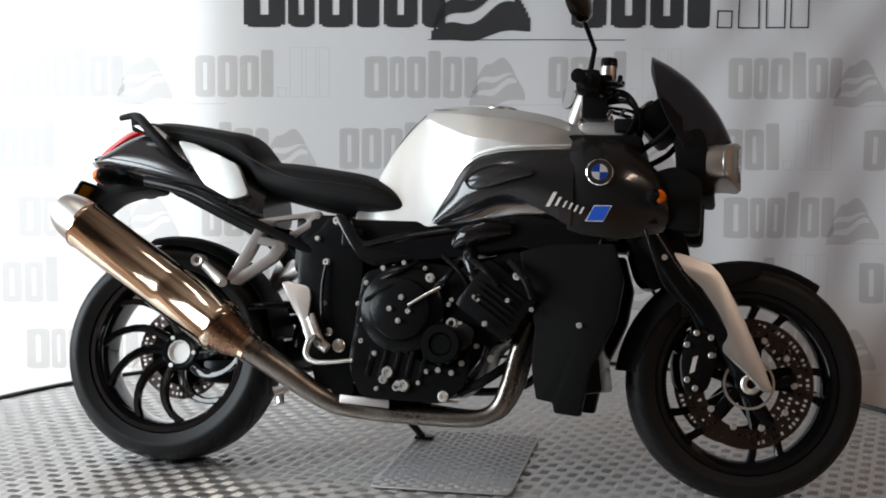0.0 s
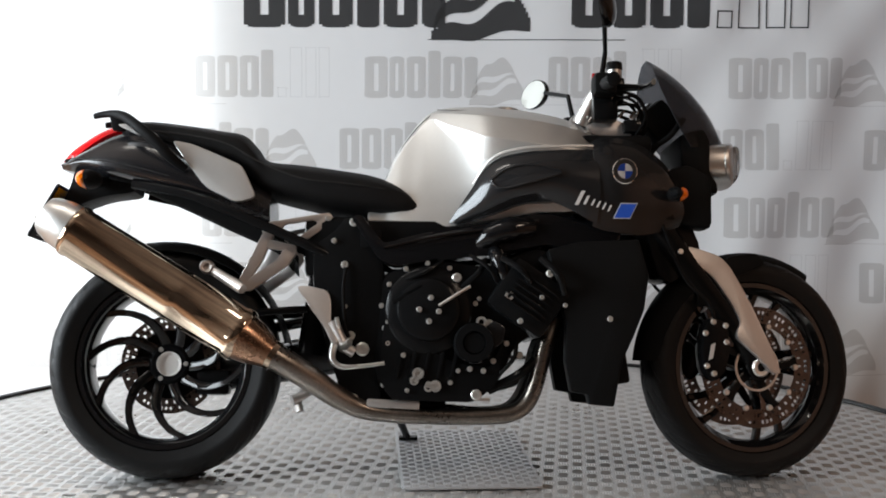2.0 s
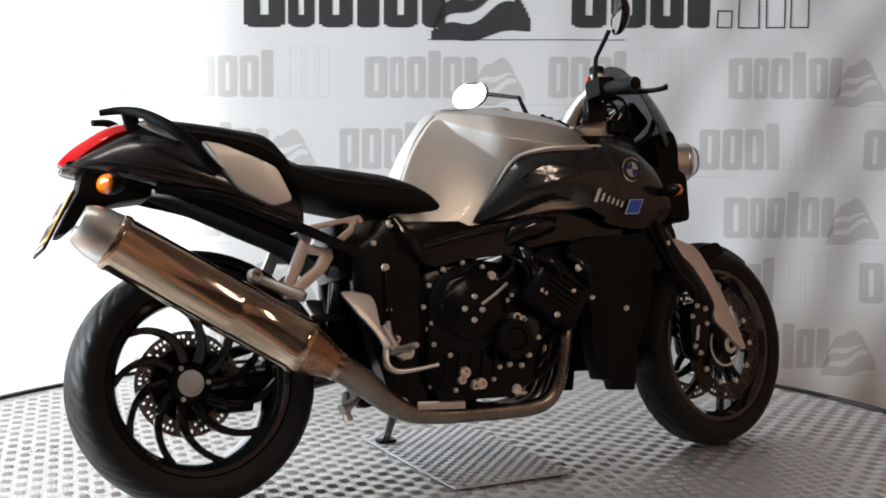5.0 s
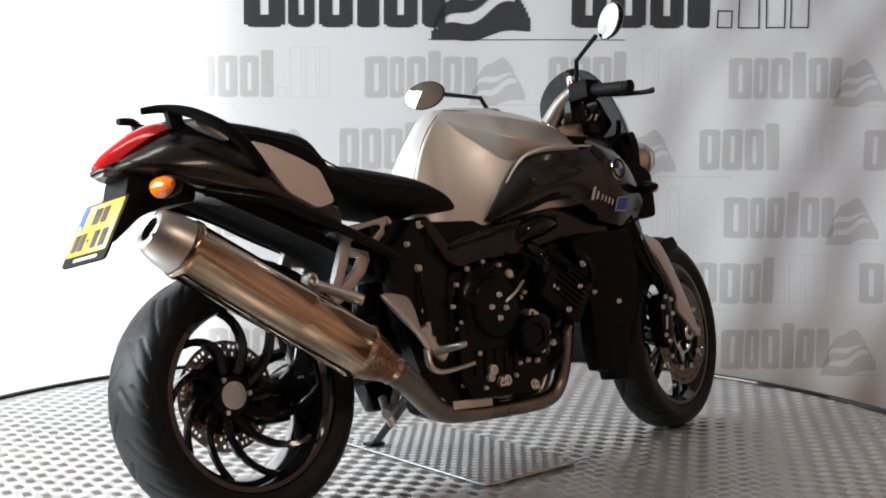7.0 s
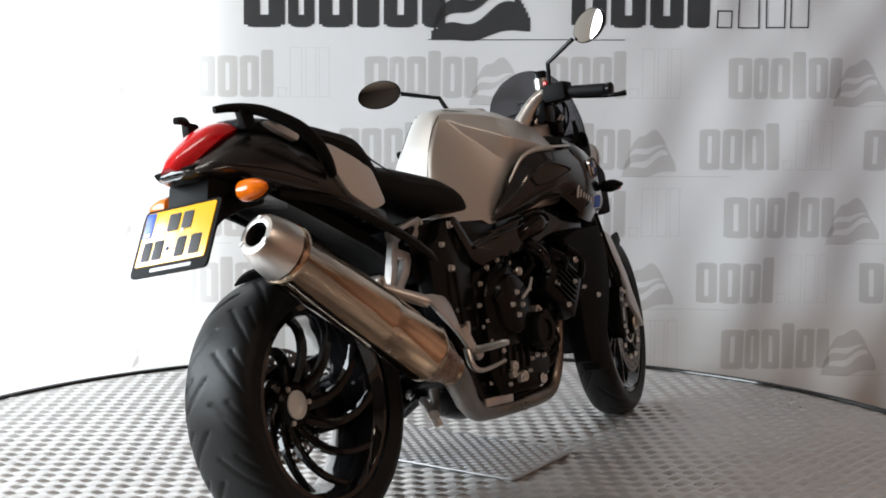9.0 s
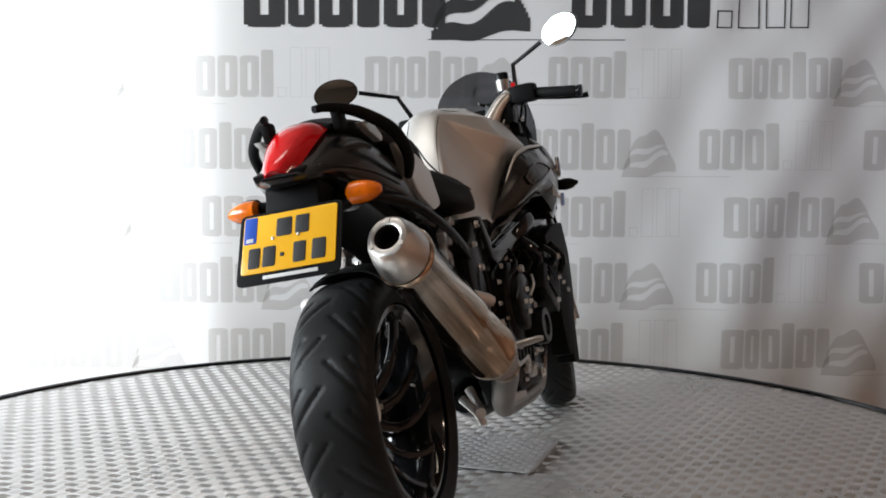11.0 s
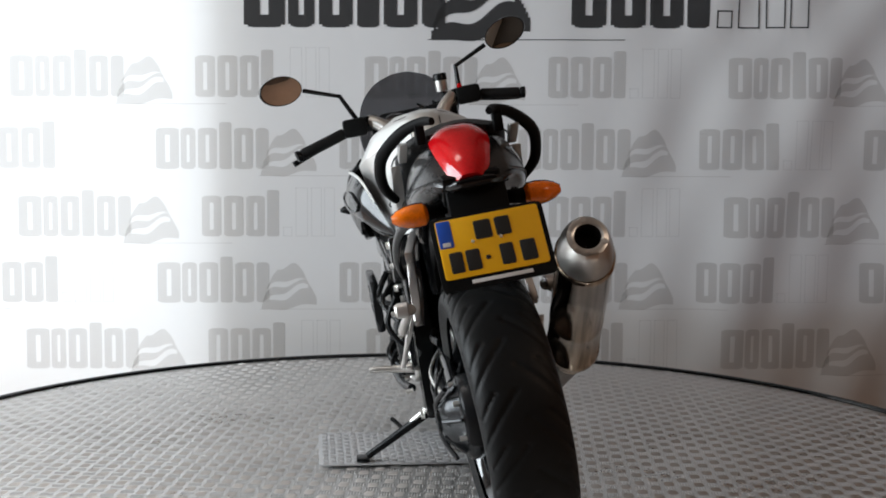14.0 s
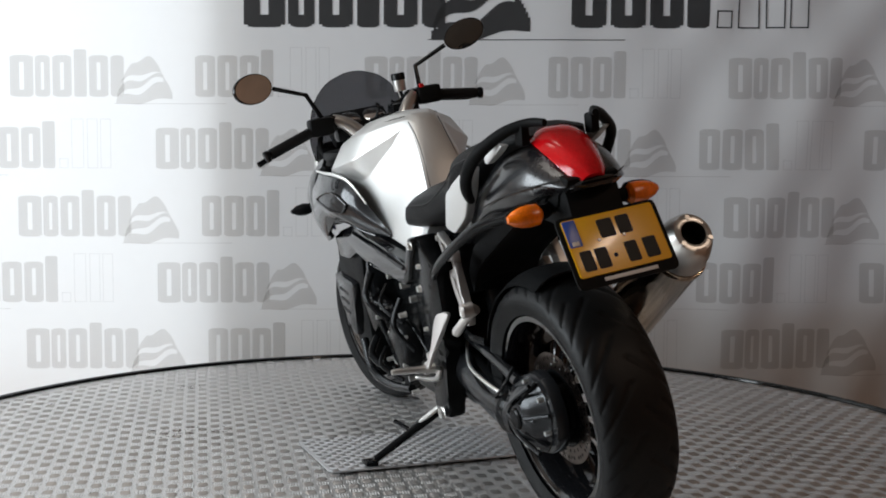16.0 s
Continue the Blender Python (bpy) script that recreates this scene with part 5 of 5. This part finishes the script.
def oval(stations, seg=48):
    """An oval body along the silencer's line: (distance, half height, half width)."""
    up = Vector((0, 0, 1))
    side = AX.cross(up).normalized()
    nrm = side.cross(AX).normalized()
    rings = []
    for d, h, w in stations:
        c = A0 + AX * d
        rings.append([c + side * (w * math.cos(a)) + nrm * (h * math.sin(a)) for a in [2 * math.pi * i / seg for i in range(seg)]])
    return rings


L = (A1 - A0).length
part("silencer", skin(bmesh.new(), oval([(0, 0.066, 0.060), (0.006, 0.069, 0.063), (0.016, 0.069, 0.063), (0.02, 0.066, 0.060), (L * 0.60, 0.068, 0.061), (L * 0.605, 0.0684, 0.0614), (L * 0.64, 0.0684, 0.0614), (L * 0.645, 0.068, 0.061), (L - 0.03, 0.068, 0.061), (L - 0.026, 0.071, 0.064), (L - 0.008, 0.071, 0.064), (L, 0.066, 0.058)])), STEEL, exhaust, "polished steel silencer with brown reflections painted into its colour", sharp=40)
part("end_cap", skin(bmesh.new(), oval([(-0.002, 0.064, 0.058), (-0.035, 0.061, 0.055), (-0.068, 0.052, 0.047), (-0.080, 0.044, 0.041), (-0.083, 0.034, 0.032), (-0.081, 0.0275, 0.0275), (-0.03, 0.0265, 0.0265)])), CAP_STEEL, exhaust, "brushed steel end cap", sharp=40)
part("outlet", skin(bmesh.new(), oval([(-0.0815, 0.0272, 0.0272), (-0.079, 0.0262, 0.0262), (-0.036, 0.0255, 0.0255), (-0.035, 0.001, 0.001)]), True, False), INK, exhaust, "dark outlet")
for k in range(3):
    a = radians(90 + 120 * k)
    up = Vector((0, 0, 1))
    side = AX.cross(up).normalized()
    nrm = side.cross(AX).normalized()
    b = part("bolt", tube([A0 + AX * -0.0845 + (side * math.cos(a) + nrm * math.sin(a)) * 0.0365, A0 + AX * -0.078 + (side * math.cos(a) + nrm * math.sin(a)) * 0.0365], 0.0055, smooth=False, seg=10), BOLT, exhaust)
part("reducer", tube([A1 - AX * 0.012, A1 + AX * 0.03, A1 + AX * 0.07, A1 + AX * 0.085], [0.064, 0.055, 0.040, 0.037], smooth=False, seg=32), COPPERED, exhaust, "heat-browned steel reducer", )
part("pipe", tube([tuple(A1 + AX * 0.08), (-0.43, -0.192, 0.285), (-0.37, -0.165, 0.245), (-0.317, -0.14, 0.208), (-0.255, -0.12, 0.178), (-0.18, -0.11, 0.165), (-0.1, -0.11, 0.160), (0.05, -0.11, 0.158), (0.13, -0.11, 0.166), (0.172, -0.11, 0.195), (0.195, -0.115, 0.25), (0.215, -0.12, 0.33), (0.245, -0.11, 0.41)],
          [0.035, 0.034, 0.032, 0.029, 0.026, 0.023, 0.022, 0.022, 0.022, 0.022, 0.022, 0.022, 0.022], steps=6, seg=20), HEATED, exhaust, "heat-browned steel header pipe")
for y in (-0.055, 0.0, 0.055):
    part("pipe", tube([(-0.05, y * 0.8, 0.17), (0.06, y, 0.16), (0.14, y, 0.175), (0.185, y, 0.24), (0.21, y, 0.33), (0.245, y, 0.41)], 0.02, steps=4, seg=14), HEATED, exhaust)
part("collector", tube([(-0.27, -0.03, 0.205), (-0.2, -0.03, 0.195), (-0.12, -0.02, 0.19), (-0.04, -0.02, 0.18)], [0.03, 0.045, 0.045, 0.035], seg=20, squash=1.5), SATIN_BLACK, exhaust)
part("heat_shield", box(0.135, 0.012, 0.022, (-0.175, -0.138, 0.190), 0.004, Matrix.Rotation(radians(3), 4, "Y")), ALLOY, exhaust, "small perforated silver heat shield")
part("clamp", tube([tuple(A1 + AX * 0.078), tuple(A1 + AX * 0.092)], 0.039, smooth=False, seg=24), STEEL, exhaust)

# ---- foot gear ----


def splayed(bm):
    """Brings the front of the footrest bracket in towards the frame."""
    for v in bm.verts:
        v.co.y += 0.062 + 0.20 * (min(v.co.x, -0.30) + 0.345)
    return bm


def peg_bracket():
    y = -0.148
    bm = plate([(-0.525, 0.655), (-0.345, 0.690), (-0.333, 0.672), (-0.352, 0.652), (-0.400, 0.618), (-0.425, 0.622), (-0.375, 0.660), (-0.385, 0.668), (-0.46, 0.655), (-0.478, 0.628), (-0.515, 0.628)], y - 0.01, y + 0.01, 0.004, 0.006)
    joined(bm, plate([(-0.515, 0.632), (-0.485, 0.632), (-0.515, 0.56), (-0.555, 0.492), (-0.582, 0.492), (-0.548, 0.562)], y - 0.01, y + 0.01, 0.004, 0.006))
    joined(bm, plate([(-0.425, 0.585), (-0.450, 0.548), (-0.545, 0.478), (-0.572, 0.482), (-0.566, 0.50), (-0.48, 0.562), (-0.455, 0.60)], y - 0.01, y + 0.01, 0.004, 0.006))
    joined(bm, plate([(-0.50, 0.615), (-0.43, 0.60), (-0.43, 0.582), (-0.512, 0.592)], y - 0.01, y + 0.01, 0.004, 0.005))
    return splayed(bm)


both("passenger_bracket", peg_bracket, ALLOY, motorcycle, "cast silver passenger footrest bracket")
part("passenger_footrest", tube([(-0.652, -0.155, 0.537), (-0.635, -0.165, 0.528), (-0.60, -0.19, 0.507), (-0.560, -0.222, 0.483), (-0.550, -0.230, 0.477)], [0.016, 0.012, 0.013, 0.015, 0.012], smooth=False, seg=14), ALLOY, motorcycle, "silver passenger footrest")
part("passenger_footrest", flip(tube([(-0.652, -0.150, 0.537), (-0.635, -0.155, 0.525), (-0.60, -0.165, 0.500), (-0.570, -0.172, 0.476), (-0.565, -0.174, 0.470)], [0.014, 0.010, 0.011, 0.012, 0.009], smooth=False, seg=14)), ALLOY, motorcycle, "folded silver passenger footrest")
both("footrest_bolt", lambda: splayed(lathe([(0.008, -0.183), (0.014, -0.186), (0.018, -0.18), (0.018, -0.155), (0.008, -0.155)], 20, at=(-0.650, 0, 0.538), closed=True)), ALLOY, motorcycle)
both("bracket_bolt", lambda: splayed(lathe([(0.0, -0.164), (0.007, -0.164), (0.009, -0.157), (0.0, -0.157)], 12, at=(-0.347, 0, 0.674))), BOLT, motorcycle)


def heel_guard():
    bm = plate([(-0.428, 0.492), (-0.40, 0.494), (-0.345, 0.482), (-0.335, 0.455), (-0.335, 0.40), (-0.312, 0.345), (-0.330, 0.338), (-0.352, 0.385), (-0.385, 0.43)], -0.192, -0.180, 0.005, 0.012)
    for v in bm.verts:
        v.co.y += 0.012 + 0.30 * max(0.0, v.co.z - 0.345)
    return bm


both("heel_guard", heel_guard, ALLOY, motorcycle, "silver heel guard plate")
both("rider_footrest", lambda: tube([(-0.305, -0.15, 0.335), (-0.295, -0.19, 0.338), (-0.285, -0.245, 0.345), (-0.283, -0.262, 0.346)], [0.014, 0.010, 0.009, 0.006], seg=12), CAP_STEEL, motorcycle, "silver rider footrest")
part("brake_pedal", tube([(-0.325, -0.165, 0.345), (-0.33, -0.175, 0.305), (-0.305, -0.182, 0.285), (-0.25, -0.188, 0.287), (-0.205, -0.190, 0.293), (-0.198, -0.19, 0.294)], [0.010, 0.009, 0.007, 0.0055, 0.005, 0.006], seg=12), CAP_STEEL, motorcycle, "bright brake pedal")
part("brake_cylinder", tube([(-0.33, -0.16, 0.40), (-0.30, -0.165, 0.34), (-0.275, -0.165, 0.32)], 0.014, seg=14), ALLOY, motorcycle)
part("gear_pedal", tube([(-0.30, 0.165, 0.33), (-0.28, 0.172, 0.30), (-0.21, 0.178, 0.285), (-0.13, 0.18, 0.275), (-0.12, 0.205, 0.275)], [0.011, 0.008, 0.006, 0.006, 0.008], seg=12), CAP_STEEL, motorcycle, "bright gear pedal")
part("stand_tab", tube([(-0.40, -0.06, 0.235), (-0.42, -0.10, 0.20), (-0.415, -0.11, 0.17)], 0.011, seg=10), ALLOY, motorcycle)

# ---- swing arm, final drive, suspension ----
part("swing_arm", tube([(-0.24, 0.085, 0.335), (-0.36, 0.098, 0.318), (-0.50, 0.108, 0.292), (-0.62, 0.110, 0.275), (-0.70, 0.105, 0.27)], [0.050, 0.054, 0.050, 0.050, 0.058], seg=20, squash=0.8), GRAPHITE, motorcycle, "dark grey shaft drive swing arm")
DRIVE = ((0.115, 0.020), (0.085, 0.070), (0.030, 0.088), (-0.030, 0.082), (-0.072, 0.052), (-0.086, 0.0), (-0.074, -0.048), (-0.035, -0.088), (0.020, -0.100), (0.070, -0.080), (0.110, -0.035))


def drive_housing():
    rings = []
    for y, k, s in ((0.058, 0.92, 0.0), (0.064, 1.0, 0.0), (0.100, 0.97, 0.002), (0.106, 0.90, 0.004), (0.130, 0.74, 0.008), (0.145, 0.46, 0.006), (0.149, 0.30, 0.0)):
        rings.append([(-0.762 + s + k * x, y, 0.292 + k * z) for x, z in DRIVE])
    return bevel(skin(bmesh.new(), rings), 0.004, 2, 14)


part("final_drive", drive_housing(), GRAPHITE, motorcycle, "dark cast final drive housing", sharp=35)
part("drive_cap", tube([(-0.762, 0.144, 0.292), (-0.762, 0.153, 0.292), (-0.762, 0.156, 0.292)], [0.026, 0.026, 0.022], smooth=False, seg=24), SATIN_BLACK, motorcycle)
part("drive_plug", tube([(-0.735, 0.118, 0.222), (-0.735, 0.130, 0.218)], 0.010, smooth=False, seg=6), BOLT, motorcycle)
part("torque_strut", tube([(-0.30, 0.095, 0.43), (-0.45, 0.10, 0.405), (-0.60, 0.10, 0.372), (-0.69, 0.10, 0.352)], [0.018, 0.015, 0.015, 0.018], seg=12), GLOSS_BLACK, motorcycle, "upper torque strut")
for k in range(6):
    a = 2 * math.pi * k / 6 + 0.4
    bx, bz = -0.762 + 0.076 * math.cos(a), 0.292 + 0.076 * math.sin(a)
    part("bolt", tube([(bx, 0.100, bz), (bx, 0.116, bz)], 0.006, smooth=False, seg=6), BOLT, motorcycle)
    part("housing_rib", tube([(-0.762 + 0.038 * math.cos(a + 0.5), 0.144, 0.292 + 0.038 * math.sin(a + 0.5)), (-0.762 + 0.084 * math.cos(a + 0.5), 0.104, 0.292 + 0.084 * math.sin(a + 0.5))], 0.005, smooth=False, seg=8), GRAPHITE, motorcycle)
part("drive_boot", tube([(-0.62, 0.112, 0.275), (-0.645, 0.112, 0.274), (-0.67, 0.11, 0.273)], [0.05, 0.056, 0.05], seg=20, squash=0.8), SATIN_BLACK, motorcycle)
part("brake_line", tube([(-0.33, 0.09, 0.39), (-0.45, 0.135, 0.36), (-0.56, 0.142, 0.34), (-0.64, 0.11, 0.30), (-0.655, 0.08, 0.27)], 0.0045, seg=8), BOLT, motorcycle, "braided brake line")
part("rear_caliper", box(0.09, 0.06, 0.07, (-0.66, 0.052, 0.245), 0.014), SATIN_BLACK, motorcycle, "black rear brake caliper")
part("shock_absorber", tube([(-0.40, 0.0, 0.32), (-0.38, 0.0, 0.45), (-0.36, 0.0, 0.58)], 0.035, seg=16), SATIN_BLACK, motorcycle)
part("rear_hugger", sheet([[(REAR.x + (0.325) * math.cos(a), 0.088 * u, REAR.z + (0.325 - 0.03 * abs(u) ** 3) * math.sin(a)) for u in [-1 + j / 5 for j in range(11)]] for a in [radians(10 + 92 * k / 18) for k in range(19)]], 0.004), BLACK_PLASTIC, motorcycle, "black plastic rear tyre hugger")
both("hugger_stay", lambda: tube([(-0.40, -0.085, 0.435), (-0.47, -0.10, 0.43), (-0.53, -0.09, 0.425)], 0.01, squash=0.6), SATIN_BLACK, motorcycle)

both("frame_rib", lambda: tube([(-0.20, -0.152, 0.592), (-0.08, -0.156, 0.618), (0.06, -0.156, 0.640), (0.20, -0.154, 0.662)], 0.005, seg=10), GLOSS_BLACK, motorcycle)
for z0, z1 in ((0.335, 0.372), (0.292, 0.292), (0.252, 0.215)):
    part("housing_rib", tube([(-0.700, 0.146, 0.292), (-0.755, 0.150, (0.292 + z1) / 2), (-0.815, 0.128, z1)], 0.006, seg=8), GRAPHITE, motorcycle)
part("drive_flange", lathe([(0.060, 0.098), (0.092, 0.098), (0.096, 0.092), (0.096, 0.070), (0.060, 0.070)], 40, at=(-0.775, 0, 0.294), closed=True), GRAPHITE, motorcycle, "dark cast flange of the final drive")
part("clutch_hose", tube([(0.18, 0.16, 0.56), (0.10, 0.185, 0.50), (0.0, 0.18, 0.46), (-0.10, 0.165, 0.42), (-0.18, 0.15, 0.34)], 0.007, seg=10), SATIN_BLACK, motorcycle)
part("wire_loom", tube([(0.22, 0.17, 0.58), (0.14, 0.19, 0.44), (0.12, 0.175, 0.34), (0.04, 0.16, 0.27)], 0.009, seg=10), SATIN_BLACK, motorcycle)
for x, z in ((0.18, 0.57), (0.12, 0.50), (0.02, 0.545), (-0.10, 0.53), (-0.17, 0.50), (0.05, 0.36), (-0.18, 0.30), (0.09, 0.28)):
    part("hose_clip", lathe([(0.004, 0.150), (0.009, 0.150), (0.009, 0.176), (0.004, 0.176)], 12, at=(x, 0, z), closed=True), BOLT, motorcycle)
part("sensor_wire", tube([(-0.40, 0.12, 0.37), (-0.52, 0.145, 0.33), (-0.62, 0.145, 0.315), (-0.70, 0.14, 0.36), (-0.72, 0.12, 0.40)], 0.004, seg=8), SATIN_BLACK, motorcycle)

# ---- side stand ----
stand = part("side_stand", tube([(-0.205, 0.085, 0.225), (-0.19, 0.12, 0.205), (-0.165, 0.22, 0.15), (-0.138, 0.345, 0.085)], [0.018, 0.015, 0.012, 0.010], seg=14), SATIN_BLACK, motorcycle, "black side stand, folded down")
part("stand_foot", box(0.055, 0.035, 0.009, (-0.134, 0.360, 0.0805), 0.003, Matrix.Rotation(radians(11), 4, "X")), SATIN_BLACK, stand)
part("stand_spring", tube([(-0.235, 0.10, 0.24), (-0.19, 0.17, 0.19), (-0.17, 0.21, 0.163)], 0.007, seg=10), BOLT, stand)
part("stand_tang", tube([(-0.160, 0.235, 0.142), (-0.12, 0.25, 0.155), (-0.10, 0.262, 0.165)], 0.006, seg=10), SATIN_BLACK, stand)


# ---- small things on the machine ----
both("tail_side_seam", lambda: tube([(-1.03, -0.074, 0.835), (-0.95, -0.110, 0.822), (-0.86, -0.126, 0.805), (-0.76, -0.133, 0.778)], 0.0015, seg=6), INK, motorcycle)
both("seat_piping", lambda: tube([(-0.86, -0.095, 0.908), (-0.74, -0.119, 0.893), (-0.62, -0.128, 0.868), (-0.53, -0.127, 0.82), (-0.42, -0.134, 0.775), (-0.30, -0.130, 0.762), (-0.2, -0.115, 0.75)], 0.002, seg=6), INK, motorcycle)
for k, (x, z) in enumerate(((-0.86, 0.19), (-0.92, 0.28), (-0.70, 0.18))):
    part("wheel_bolt", lathe([(0.0, 0.011), (0.006, 0.011), (0.007, 0.016), (0.0, 0.016)], 10, at=(0.044 * math.cos(2.1 * k), 0, 0.044 * math.sin(2.1 * k))), BOLT, rear)
part("valve", tube([(0.178, -0.02, 0.02), (0.165, -0.03, 0.02), (0.155, -0.034, 0.02)], 0.003, smooth=False, seg=8), BOLT, rear)
part("valve", tube([(0.178, -0.02, -0.02), (0.165, -0.025, -0.02), (0.155, -0.028, -0.02)], 0.003, smooth=False, seg=8), BOLT, front)
part("fuse_box", box(0.06, 0.03, 0.05, (-0.235, -0.125, 0.615), 0.008), SATIN_BLACK, motorcycle)
for x, z in ((0.095, 0.622), (0.108, 0.623)):
    b = part("spar_bolt", bolt_head(0.005, 0.006), BOLT, motorcycle)
    b.location = (x, -0.150, z)
part("foot_spring", tube([(-0.31, -0.15, 0.36), (-0.315, -0.17, 0.385), (-0.32, -0.175, 0.41)], 0.006, seg=8), BOLT, motorcycle)
part("centre_stand_leg", tube([(-0.36, -0.07, 0.25), (-0.40, -0.10, 0.215), (-0.435, -0.115, 0.20)], [0.012, 0.010, 0.014], seg=12), ALLOY, motorcycle, "small silver lug behind the pipe")


# ---- what moves ----
def motions():
    """The turntable and all that stands on it turn together."""
    for thing, base in ((turntable, Matrix.Identity(4)), (pad, Matrix.Identity(4)), (motorcycle, BIKE_IN)):
        walk(thing, [(t, pose(0, 0, 0, 0, 0, a) @ base) for t, a in TURN])


motions()
